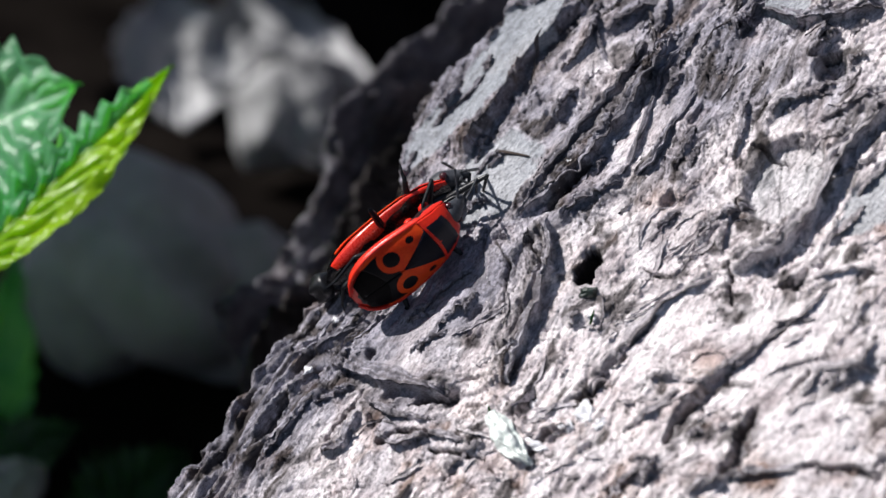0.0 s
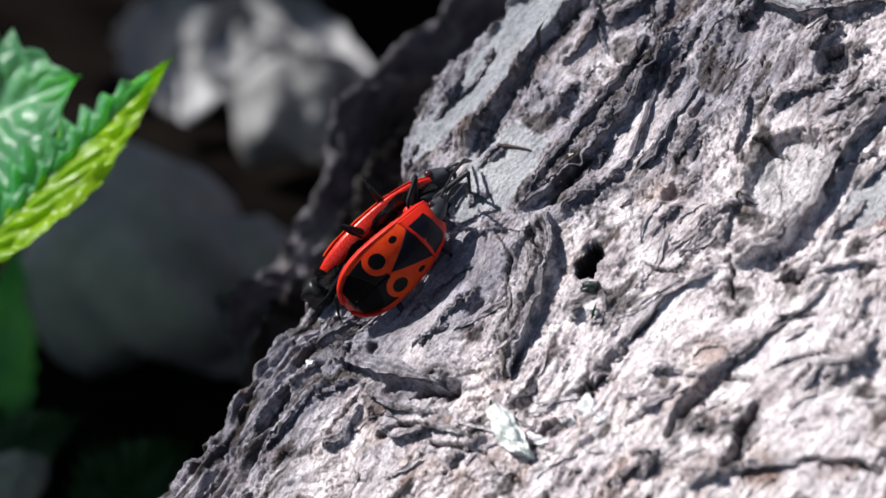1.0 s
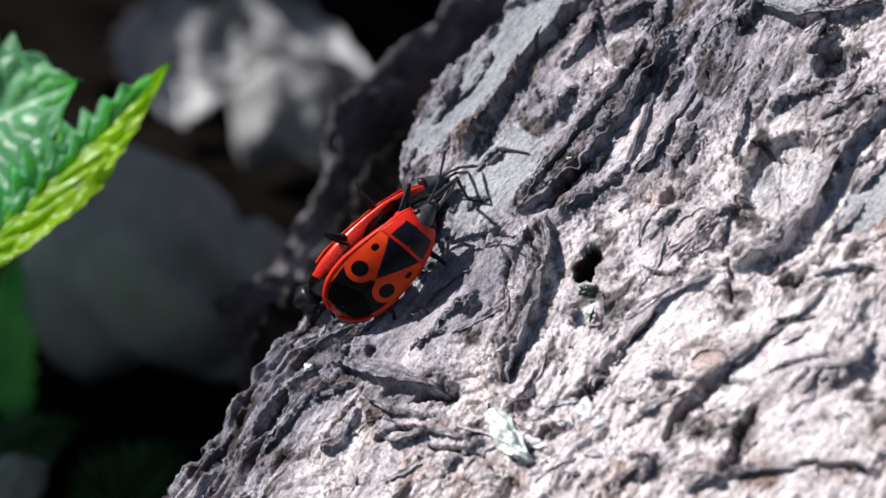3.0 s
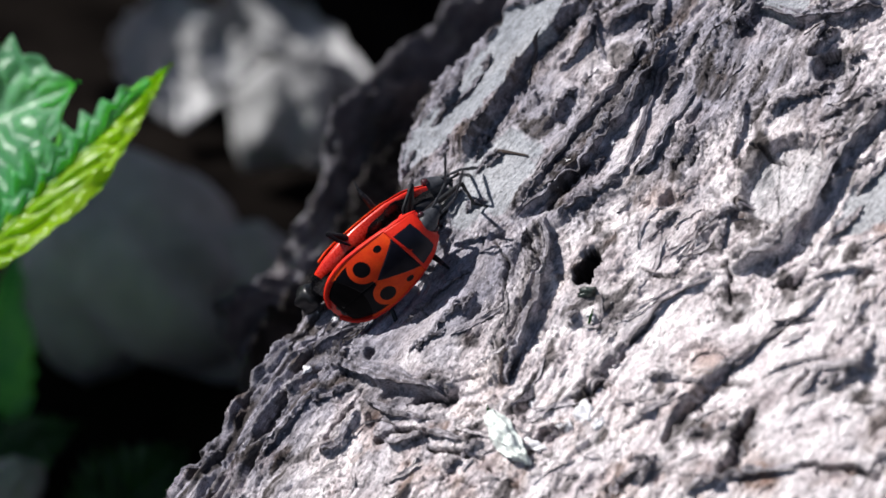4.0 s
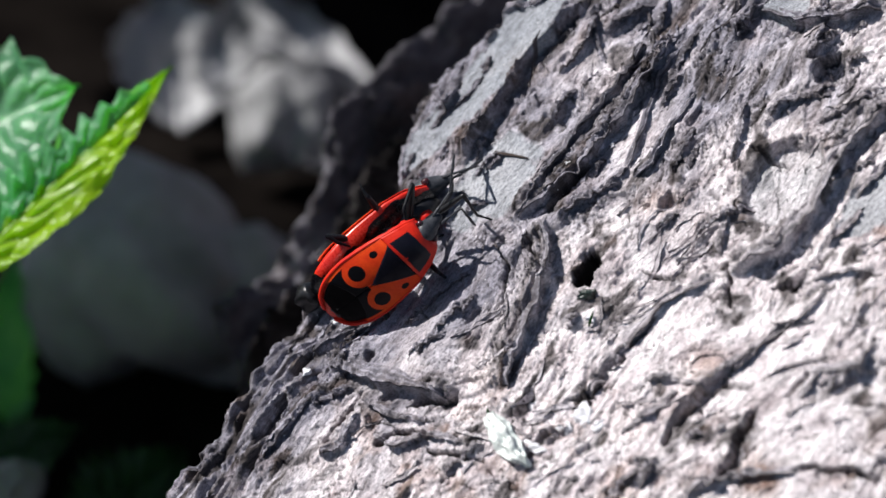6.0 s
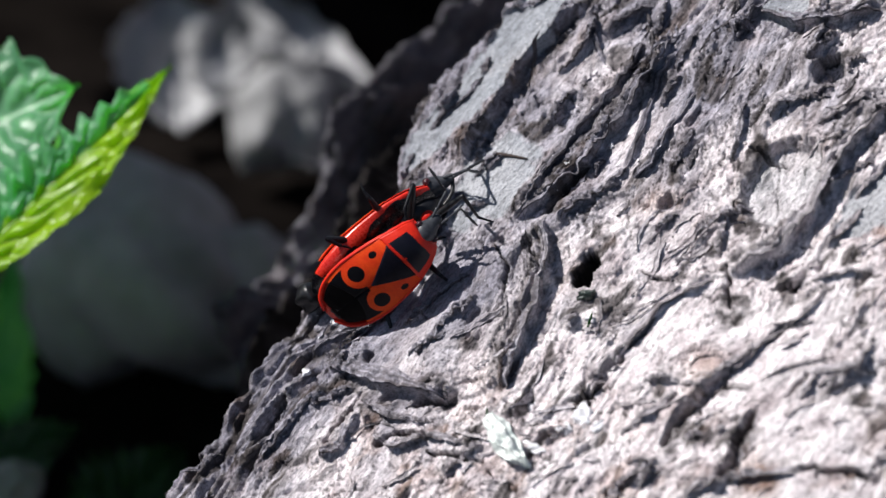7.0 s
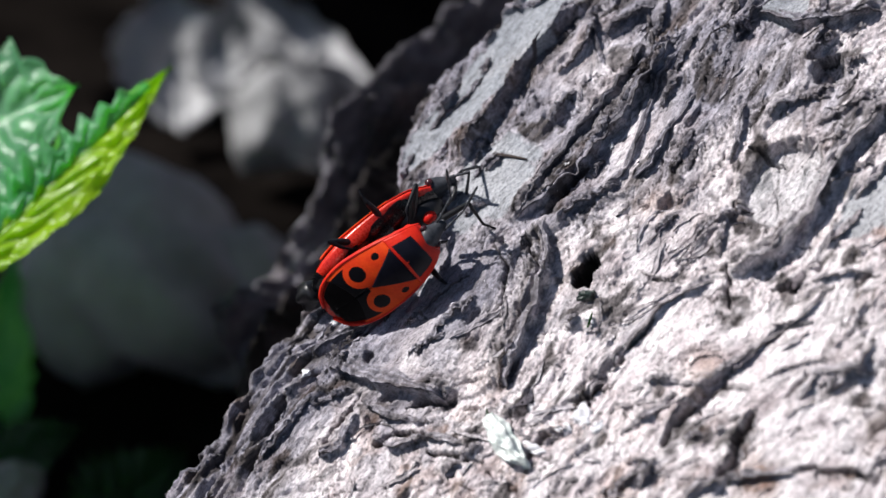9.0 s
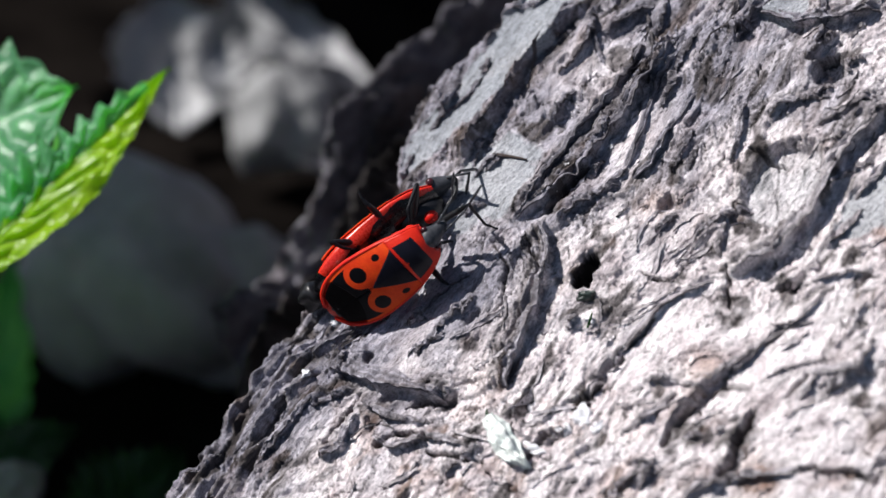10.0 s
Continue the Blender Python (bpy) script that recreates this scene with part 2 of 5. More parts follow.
# Overlapping lips of bark, high on the right-hand side of their way: line, height, width of the rise
LIPS = (
    ([(19.49, 2.61), (17.31, 3.93), (13.96, 3.93), (11.1, 4), (8.84, 4.27), (5.69, 3.45), (3.07, 2.4)], 1.05, 1.4),
    ([(17.98, 1.54), (16.26, 2.49), (13.05, 2.38), (9.85, 2.26), (6.95, 2.61), (4.4, 3.14)], 0.8, 0.7),
    ([(5.06, 4.22), (3.16, 6.44), (-0.27, 7.84), (-3.23, 8.54), (-5.1, 9.57)], 1.15, 1.5),
    ([(22.41, 17.65), (18.18, 17.14), (14.11, 17.98), (10.68, 17.53), (8.11, 15.75)], 1.4, 1.6),
    ([(8.11, 15.75), (5.2, 13.79), (1.7, 13.6), (-0.86, 13.52), (-3.94, 13.9)], 0.7, 1.2),
    ([(-6.62, 7.18), (-7.71, 4.98), (-8.61, 3.14), (-9, 1.54), (-9.32, 0.11), (-9.83, -1.16)], 1.15, 3.0),
    ([(-8.28, 7.61), (-9.98, 4.38), (-10.04, 2)], 0.6, 1.0),
    ([(7.91, 20.73), (4.36, 20), (1.72, 19.39), (-1.37, 19.35)], 0.9, 1.0),
    ([(2.47, 22.53), (0.26, 23.34), (-1.92, 23.67)], 0.8, 0.9),
    ([(19.03, -3.09), (13.02, -3.53), (9.21, -3.4), (7.1, -3.13), (5.08, -3.11)], 1.5, 1.6),
    ([(26.93, 13.43), (24.5, 11.47), (23.08, 9.12), (23.07, 6.72)], 1.1, 1.5),
    ([(23.89, 11.94), (21.84, 11.81), (21.29, 13.51)], 1.0, 1.0),
    ([(17.01, 6.88), (14.02, 7.06), (11.23, 7.53), (9.86, 6.86)], 0.5, 0.6),
    ([(20.2, 3.86), (15.98, 4.33), (10.51, 6.32), (8.79, 6.38)], 0.4, 0.8),
    ([(10.87, 21.51), (8.17, 21.14), (7.37, 20.53)], 0.5, 0.7),
    ([(8.71, 27.06), (6.24, 23.86), (4.37, 24.09)], 0.7, 1.2),
    ([(3.2, 30.13), (1.38, 26.82), (-0.47, 24.65), (-1.98, 22.98)], 0.35, 0.8),
    ([(-8.31, 10.43), (-9.34, 7.61), (-11.25, 6), (-11.25, 4.08)], 0.6, 0.9),
    ([(-11.38, -0.72), (-14.49, -0.83), (-17.58, -0.94)], 0.9, 1.2),
    ([(-10.58, 2.5), (-13.25, 2.99), (-14.32, 2.02)], 0.7, 1.0),
    ([(9.45, 6.75), (7.65, 5.96), (5.39, 5.1)], 0.7, 0.8),
)
# Dark weathered strands and crumbling layers, the first with its flake's shadow painted in: line, half width
DARK = (
    ([(19.03, -2.6), (13.02, -3.1), (9.21, -2.9)], 0.75),
    ([(10.2, -3.0), (7.6, -2.8), (5.6, -2.9)], 1.3),
    ([(18.0, 2.6), (13.4, 3.2), (9.4, 3.3), (5.6, 3.0), (3.2, 2.2)], 0.9),
    ([(4.2, 4.6), (2.6, 6.2), (-0.6, 7.2), (-3.4, 7.9)], 1.1),
    ([(10.2, 6.6), (9.4, 9.0), (9.9, 11.0)], 1.3),
    ([(22.4, 16.6), (18.2, 16.2), (14.1, 17.0), (10.7, 16.6)], 1.0),
    ([(21.5, 9.6), (19.5, 11.4), (18.6, 14.0)], 1.3),
)
# Dents: centre, radii along s and q, depth, smooth floor
DENTS = (
    ([(14.52, 15.16)], 3.0, 2.3, 0.9, 1.0),
    ([(21.74, 13.16)], 1.1, 1.0, 0.9, 0.6),
    ([(3.8, 8.72)], 1.25, 0.72, 2.6, 0.0),
    ([(-8.01, 1.13)], 0.45, 0.4, 0.9, 0.0),
    ([(10.11, 19.63)], 0.9, 0.45, 0.8, 0.0),
    ([(11.37, 20.31)], 0.3, 0.3, 0.5, 0.0),
    ([(9.88, 9.98)], 0.6, 0.5, 0.7, 0.0),
    ([(-2.27, 4.68)], 0.6, 0.3, 0.5, 0.0),
    ([(-4.78, 11.02)], 0.9, 0.6, 1.2, 0.0),
    ([(-9.15, 3.63)], 0.6, 0.5, 0.5, 0.0),
    ([(-8.22, 5.44)], 0.6, 0.5, 0.6, 0.0),
    ([(-7.19, 6.89)], 0.6, 0.5, 0.9, 0.0),
)
# Narrow clefts: line, half width, depth
SLOTS = (
    ([(3.66, 19.98), (2.39, 19.61), (1.06, 19.33), (-0.69, 19.15), (-1.96, 19.5)], 0.42, 1.3),
    ([(2.12, 22.32), (0.98, 22.73), (-0.07, 23.27), (-1.56, 23.31)], 0.4, 1.2),
    ([(5.81, 23.51), (4.91, 23.49), (4.24, 23.52)], 0.22, 0.8),
    ([(7.63, 20.87), (6.84, 20.67), (6.11, 20.42)], 0.25, 0.8),
    ([(0.66, 13.86), (-0.43, 13.66), (-1.94, 13.59), (-2.94, 13.2)], 0.28, 0.9),
    ([(-4.76, 13.84), (-5.44, 13.44), (-6.39, 13.13)], 0.3, 0.9),
    ([(9.07, 18.76), (9.59, 19.26), (10.13, 19.46)], 0.25, 0.7),
    ([(-7.03, 6.8), (-7.96, 5.97), (-8.93, 4.94)], 0.25, 0.9),
    ([(-9.93, 1.97), (-11.44, 1.97), (-13.65, 2.19)], 0.22, 0.8),
    ([(-12.29, -2.33), (-15.0, -1.81), (-17.16, -1.79)], 0.25, 0.9),
    ([(-8.81, -3.05), (-11.54, -2.52), (-12.77, -2.39)], 0.25, 0.9),
    ([(3.26, 30.33), (2.74, 28.97), (1.83, 27.31), (0.8, 26.12)], 0.2, 0.7),
    ([(15.49, 14.57), (15.51, 13.45), (15.36, 12.19)], 0.13, 0.7),
    ([(22.72, 12.88), (21.91, 12.23), (21.42, 11.84)], 0.25, 0.7),
    ([(9.04, 4.39), (6.98, 4.27), (5.08, 4.25)], 0.25, 0.9),
    ([(8.73, 15.74), (7.8, 16.39), (6.79, 17.12)], 0.2, 0.7),
    ([(-9.56, 7.4), (-10.61, 5.49), (-11.84, 4.92)], 0.25, 0.7),
    ([(-9.0, 11.08), (-9.65, 9.35), (-10.32, 7.84)], 0.2, 0.7),
    ([(-14.01, -4.29), (-16.72, -3.75), (-19.41, -3.23)], 0.3, 1),
    ([(5.51, 11.39), (5.86, 13.3), (7.71, 13.55)], 0.12, 0.4),
    ([(3.64, 13.8), (1.99, 13.85), (0.76, 13.55)], 0.18, 0.6),
    ([(3.41, 4.52), (2.68, 6.16), (0.4, 7.33), (-2.03, 7.56)], 0.14, 0.6),
    ([(1.98, 2.92), (1.32, 4.67), (-0.65, 5.67), (-2.33, 5.73)], 0.12, 0.5),
)
# Bare, smooth under-bark: centre, radii along s and q
BARE = (
    ([(5.05, -0.38)], 3.9, 2.7),
    ([(13.73, -5.11)], 7.5, 1.9),
    ([(6.15, -5.89)], 3.2, 1.7),
    ([(16.31, 20.21)], 2.6, 1.6),
    ([(23.93, 8.89)], 1.6, 1.6),
)

# Even patches where little has flaked off: centre, radii along s and q
FLAT = (([(-5.64, 2.65)], 5.0, 3.2), ([(-2.66, 1.77)], 5.2, 3.0), ([(12.49, 5.59)], 5.0, 1.4), ([(13.95, -0.73)], 3.0, 1.2), ([(-9.92, 4.8)], 2.5, 1.2), ([(7.55, 11.44)], 3.0, 2.0), ([(2.71, 14.52)], 4.0, 2.0), ([(6.36, 22.15)], 4.0, 3.0), ([(2.69, 25.8)], 3.0, 3.0))


def small_lips(count):
    """Short flakes lying along the stem, with their free edge down the slope."""
    rnd, made = np.random.RandomState(5), []
    for _ in range(count):
        s, q = rnd.uniform(-26, 31), rnd.uniform(-7, 33)
        lean, long = rnd.normal(0.1, 0.4), rnd.uniform(0.8, 5.0)
        bow = rnd.normal(0, 0.18)
        line = []
        for t in (0.5, 0.17, -0.17, -0.5):
            line.append((s + long * t * math.cos(lean), q + long * (t * math.sin(lean) + bow * (0.25 - t * t) * 2)))
        high = 0.10 + 0.65 * rnd.rand() ** 2.5
        made.append((line, high, 0.22 + 0.9 * high))
    return tuple(made)


SMALL_LIPS = small_lips(420)


def ws2b(a, b, seed):
    return a + 0.9 * fbm(a / 3, b / 3, 4, 80 + seed, 0.55)


def bark_relief(s, q, regular=False):
    """Height of the bark, and its tone fields, at each (s, q) in millimetres."""
    ws = s + 2.4 * fbm(s / 13, q / 11, 2, 1) + 0.5 * fbm(s / 3, q / 3, 3, 31)
    wq = q + 2.0 * fbm(s / 12, q / 10, 2, 2) + 0.4 * fbm(s / 3, q / 3, 3, 32)
    bare = np.zeros(s.shape)
    for ((cs, cq),), rs, rq in BARE:
        r = np.hypot((ws2b(s, q, 1) - cs) / rs, (ws2b(q, s, 2) - cq) / rq)
        bare = np.maximum(bare, 1 - ease(0.85, 1.0, r))
    rough = 1 - 0.92 * bare
    for ((cs, cq),), rs, rq in FLAT:
        rough = rough * (1 - 0.65 * (1 - ease(0.7, 1.1, np.hypot((ws2b(s, q, 3) - cs) / rs, (ws2b(q, s, 4) - cq) / rq))))
    calm = ease(3.0, 13.0, q - 0.24 * s + 5.0 * fbm(s / 7, q / 5, 4, 19))
    soft = rough * (1 - 0.55 * calm)
    h = 0.55 * fbm(s / 18, q / 11, 2, 3)
    # overlapping scales, each rising slowly and breaking off sharply
    part = ease(-0.1, 0.35, fbm(s / 9, q / 7, 2, 5))
    h = h + 0.20 * saw(wq / 5.0 + 0.9 * fbm(ws / 15, wq / 8, 3, 4, 0.4), 0.03) * part * soft
    part = ease(-0.05, 0.3, fbm(s / 6, q / 4, 2, 7))
    h = h + 0.14 * saw(wq / 1.7 + 1.1 * fbm(ws / 8, wq / 4, 3, 6, 0.4), 0.06) * part * soft
    # flat plates with broken outlines
    steps = 1.6 * fbm(ws / 9, wq / 3.0, 5, 8, 0.45)
    h = h + 0.17 * (np.floor(steps) + ease(0.0, 0.06, steps - np.floor(steps))) * rough
    # cracks along the grain, wide and hair-thin
    crack = np.abs(fbm(ws / 9, wq / 1.5, 3, 9, 0.42))
    h = h - 0.7 * (1 - ease(0.0, 0.035, crack)) * ease(0.0, 0.25, fbm(s / 4, q / 3, 2, 35)) * rough
    crack = np.abs(fbm(ws / 4, wq / 0.9, 4, 38, 0.5))
    h = h - 0.22 * (1 - ease(0.0, 0.06, crack)) * ease(-0.15, 0.2, fbm(s / 3, q / 2, 2, 39)) * rough
    fibre = fbm(ws / 4, wq / 0.28, 3, 44, 0.6)
    h = h + 0.055 * fibre * ease(-0.1, 0.35, fbm(s / 5, q / 3.5, 2, 45)) * rough
    grainy = 0.5 + 0.9 * ease(-0.3, 0.4, fbm(s / 4, q / 3, 2, 29))
    h = h + (0.05 * fbm(ws / 2.2, wq / 0.5, 4, 10, 0.6) + 0.055 * fbm(ws / 1.3, wq / 0.45, 3, 36, 0.65)) * rough * grainy + 0.015 * fbm(s / 0.6, q / 0.5, 3, 11) * bare
    lean = ease(0, 12, q - 0.5 * s - 3)
    lines = np.zeros(s.shape)
    for turn, share, seed in ((0.03, 1 - lean, 81), (0.55, lean, 84)):
        a, b = s * math.cos(turn) + q * math.sin(turn), q * math.cos(turn) - s * math.sin(turn)
        a, b = a + 0.5 * fbm(s / 2, q / 2, 3, seed + 1), b + 0.45 * fbm(s / 1.8, q / 1.8, 3, seed + 2)
        gap = np.abs(fbm(a / 4.5, b / 1.1, 4, seed, 0.5))
        lines = np.maximum(lines, (1 - ease(0.025, 0.075, gap)) * ease(-0.05, 0.15, fbm(a / 2.4, b / 1.6, 2, seed + 3)) * share)
    h = h - 0.24 * lines * rough
    chip = fbm(ws / 1.5, wq / 0.7, 4, 75, 0.55)
    h = h + 0.13 * (ease(0.12, 0.20, chip) - 0.9 * ease(-0.30, -0.38, chip)) * soft * ease(-0.35, 0.15, fbm(s / 5, q / 4, 2, 76))
    ws2, wq2 = s + 0.24 * fbm(s / 1.5, q / 1.5, 3, 12), q + 0.24 * fbm(s / 1.5, q / 1.5, 3, 13)
    strata, pit = np.zeros(s.shape), np.zeros(s.shape)
    for line, high, wide in LIPS + SMALL_LIPS:
        s0, s1 = min(p[0] for p in line) - 2.5 * wide, max(p[0] for p in line) + 2.5 * wide
        q0, q1 = min(p[1] for p in line) - 2.5 * wide, max(p[1] for p in line) + 2.5 * wide
        if regular:
            near = np.s_[slice(*np.searchsorted(s[:, 0], (s0, s1))), slice(*np.searchsorted(q[0], (q0, q1)))]
        else:
            near = (s > s0) & (s < s1) & (q > q0) & (q < q1)
        if s[near].size == 0:
            continue
        dist, side, share = to_line(ws2[near], wq2[near], line)
        fade = ease(0, 0.12, share) * ease(0, 0.12, 1 - share)
        strand = np.sin(dist * 2 * math.pi / 0.42 + 2.2 * fbm(s[near] / 2.5, q[near] / 2.5, 2, 43))
        up = np.exp(-(dist / wide) ** 2) + 0.13 * strand * rough[near] * np.exp(-(dist / (1.2 * wide)) ** 2) * ease(0.3, 0.9, high) / max(high, 0.5)
        flank = np.where(side > 0, up, np.clip(1 - dist / (0.16 * high + 0.05), 0, 1))
        dip = np.where(side < 0, 0.2 * np.exp(-((dist - 0.3 * wide) / (0.6 * wide)) ** 2), 0)
        h[near] += 0.72 * high * fade * (flank - dip) * (1.0 if high > 0.9 else soft[near] ** 0.5)
        strata[near] = np.maximum(strata[near], np.where(side > 0, np.exp(-(dist / (0.6 * wide)) ** 2) * (0.72 - 0.28 * strand), 0) * fade * min(1, high))
    folds = np.zeros(s.shape)
    for line, _, _ in (LIPS[0], LIPS[2], LIPS[3]):
        dist, side, share = to_line(ws2, wq2, line)
        strand = np.sin(dist * 2 * math.pi / 0.36 + 3.0 * fbm(s / 2.2, q / 2.2, 3, 92))
        near = np.exp(-(dist / 1.8) ** 4) * (side > 0) * ease(0, 0.08, share) * ease(0, 0.08, 1 - share) * rough
        h = h + 0.10 * strand * near
        folds = np.maximum(folds, ease(0.1, 0.9, -strand) * near)
    for ((cs, cq),), rs, rq, deep, flat in DENTS:
        r = np.hypot((ws2 - cs) / rs, (wq2 - cq) / rq)
        r = r + (0.4 * fbm(s / 0.8, q / 0.8, 3, 91) if deep > 2 else 0)
        bowl = 1 - ease((0.3 if deep > 2 else 0.55) + 0.27 * flat, 1.1 - 0.05 * flat, r)
        h = h * (1 - flat * 0.65 * bowl) - deep * bowl
        # Dents without a smooth floor get painted shade, fullest in the deep hole.
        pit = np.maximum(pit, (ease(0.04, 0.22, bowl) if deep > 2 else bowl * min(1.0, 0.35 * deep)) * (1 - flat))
        bare = np.maximum(bare, 0.55 * flat * bowl)
    cleft = np.zeros(s.shape)
    for line, wide, deep in SLOTS:
        s0, s1 = min(p[0] for p in line) - 2, max(p[0] for p in line) + 2
        q0, q1 = min(p[1] for p in line) - 2, max(p[1] for p in line) + 2
        if regular:
            near = np.s_[slice(*np.searchsorted(s[:, 0], (s0, s1))), slice(*np.searchsorted(q[0], (q0, q1)))]
        else:
            near = (s > s0) & (s < s1) & (q > q0) & (q < q1)
        dist, _, share = to_line(ws2[near], wq2[near], line)
        open_way = wide * (0.35 + 0.65 * np.sin(np.clip(share, 0.05, 0.95) * math.pi) ** 0.6) * (1 + 0.5 * fbm(s[near] / 0.9, q[near] / 0.9, 2, 88))
        cut = 1 - ease(0.6, 1.0, dist / np.maximum(open_way, 0.05))
        h[near] -= deep * cut
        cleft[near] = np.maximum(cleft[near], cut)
    # thin layers show as steps along every slope
    thick = 0.20
    layer = h / thick + 0.5 * fbm(s / 3.5, q / 1.2, 3, 37)
    stepped = (np.floor(layer) + ease(0.15, 0.5, layer - np.floor(layer)) - layer) * thick
    h = h + 0.9 * stepped * rough * (1 - pit)
    # the broken edge and the dark groove beyond it
    es, eq = [p[0] for p in EDGE][::-1], [p[1] for p in EDGE][::-1]
    edge = np.interp(s, es, eq) + 0.5 * fbm(s / 2.5, s * 0, 4, 14, 0.6) + 0.4 * fbm(s / 2, q / 2, 3, 15)
    off = edge - q
    h = h - 0.9 * np.exp(-np.clip(-off, 0, 99) / 1.6) * ease(-14, -4, -s) * 1.6
    h = h * (1 - 0.95 * ease(0.3, 2.0, off))
    flank = (1 - ease(1.5, 6.5, -off)) * ease(2, -6, s)
    h = h * (1 - 0.65 * flank) + flank * (0.72 * fbm(ws / 12 + 0.04 * wq, wq / 1.0, 4, 62, 0.58) + 0.20 * fbm(s / 7, q / 0.35, 2, 63)) * (1 - ease(0, 1, off))
    h = h + 0.035 * fbm(s / 0.5, q / 0.35, 3, 66, 0.7) * (1 - ease(0, 1, off))
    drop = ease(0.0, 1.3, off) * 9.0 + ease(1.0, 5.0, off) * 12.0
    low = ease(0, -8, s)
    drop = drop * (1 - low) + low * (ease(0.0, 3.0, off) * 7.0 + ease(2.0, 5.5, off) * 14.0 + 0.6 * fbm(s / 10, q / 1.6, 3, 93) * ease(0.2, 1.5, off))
    up_stem = ease(-20, -9, s)
    line = [p for k, p in enumerate(EDGE) if k not in (5, 6)][::-1]
    even = np.interp(s, [p[0] for p in line], [p[1] for p in line]) - q
    ridge = 0.0
    for centre, wide, high, seed in ((6.0, 1.0, 3.0, 16), (9.2, 1.3, 3.5, 17), (12.4, 1.0, 4.6, 18), (15.6, 1.1, 6.0, 60)):
        ridge = ridge + high * (0.75 + 0.45 * fbm(s / 14, s * 0, 2, seed + 3)) * np.exp(-((even - centre - 1.6 * fbm(s / 15, s * 0, 2, seed)) / wide) ** 2)
    ridge = ridge * up_stem * (0.45 + 0.75 * ease(-0.45, 0.35, fbm(s / 9, q / 2.2, 3, 71, 0.6)))
    ridge = ridge + 1.3 * fbm(s / 13 + 0.05 * q, q / 1.5, 3, 72, 0.55) * ease(1.5, 4.0, off) * up_stem
    out = ease(17.0, 21.0, even + 11 * (1 - up_stem) + 0.8 * fbm(s / 6, s * 0, 3, 46)) * 30
    fins = 1.6 * (1 - ease(0.0, 0.3, np.abs(fbm(s / 16 + 0.1 * ws, wq / 2.4, 2, 41)))) * ease(0.8, 2.0, off) * (1 - ease(11.0, 14.0, off)) * up_stem
    shreds = 0.9 * saw(off / 1.4 + 0.8 * fbm(s / 14, q / 6, 2, 42), 0.2) * ease(0.8, 2.0, off)
    h = h - drop + ridge + fins + shreds - out
    pale = ease(1.0, 12.0, q * 1.0 - 0.24 * s + 5.0 * fbm(s / 7, q / 5, 4, 19)) * 0.9 + 0.22 * ease(0.1, 0.6, fbm(s / 3, q / 2, 3, 20))
    for (cs, cq), size in zip([(5.05, -0.38), (14.52, 15.16), (14.6, 0.5), (12.46, 5.68), (10.87, 21.96), (-0.66, 22.38), (19.78, 15.14)], (3.4, 2.0, 2.6, 2.4, 3.0, 3.4, -2.6)):
        pale = pale + 0.6 * math.copysign(1, size) * np.exp(-((s - cs) ** 2 + (q - cq) ** 2) / size ** 2)
    pale = np.clip(pale, 0, 1) * (1 - ease(0, 0.6, off))
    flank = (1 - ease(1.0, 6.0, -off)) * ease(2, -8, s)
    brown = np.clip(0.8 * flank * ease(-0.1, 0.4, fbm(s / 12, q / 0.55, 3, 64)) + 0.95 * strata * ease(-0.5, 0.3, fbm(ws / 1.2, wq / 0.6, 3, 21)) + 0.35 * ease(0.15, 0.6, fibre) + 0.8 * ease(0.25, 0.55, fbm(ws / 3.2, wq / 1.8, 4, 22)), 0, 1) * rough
    # Groove beyond the edge: its shade deepened with brown colour.
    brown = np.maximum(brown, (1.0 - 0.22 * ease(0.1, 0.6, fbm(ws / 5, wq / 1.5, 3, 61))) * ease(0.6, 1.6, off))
    # Brown in crack lines and fold troughs; in the clefts it paints their shadow.
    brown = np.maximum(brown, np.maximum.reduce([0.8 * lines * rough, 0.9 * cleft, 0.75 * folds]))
    for line, wide in DARK:
        dist, _, share = to_line(ws2, wq2, line)
        streak = 0.28 + 0.75 * fbm(ws / 3, wq / 0.45, 3, 73, 0.6)
        brown = np.maximum(brown, np.clip(streak, 0, 0.85) * np.exp(-(dist / wide) ** 4) * ease(0, 0.08, share) * ease(0, 0.08, 1 - share))
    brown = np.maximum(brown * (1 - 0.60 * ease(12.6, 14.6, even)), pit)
    rust = 0.32 * ease(0.1, 0.5, fbm(s / 3.5, q / 2.5, 4, 48)) * ease(-4, -14, s - 0.5 * q) * ease(1, 5, q) + 0.10 * ease(0.2, 0.6, fbm(s / 4, q / 3, 4, 49))
    for (cs, cq), size in zip([(-0.5, 25.08), (15.22, 21.84), (3.16, 18.45), (9.27, 10.03)], (1.3, 0.8, 1.0, 1.2)):
        rust = rust + 0.6 * np.exp(-((ws2 - cs) ** 2 + (wq2 - cq) ** 2) / size ** 2)
    # Groove shade painted as dark streaks, weaker on the outer ridge and low down.
    groove_shade = ease(0.6, 2.0, off) * (0.85 - 0.80 * ease(-0.12, 0.15, fbm(ws / 12, wq / 1.0, 3, 89, 0.55)))
    pit = np.maximum(pit, groove_shade * (1 - 0.5 * ease(12.8, 14.2, even)) * (1 - 0.75 * low * ease(9.0, 5.0, off)))
    return h, pale, brown, bare * (1 - ease(0, 0.5, off)), np.clip(rust, 0, 1) * rough, pit


HEIGHTS = {}


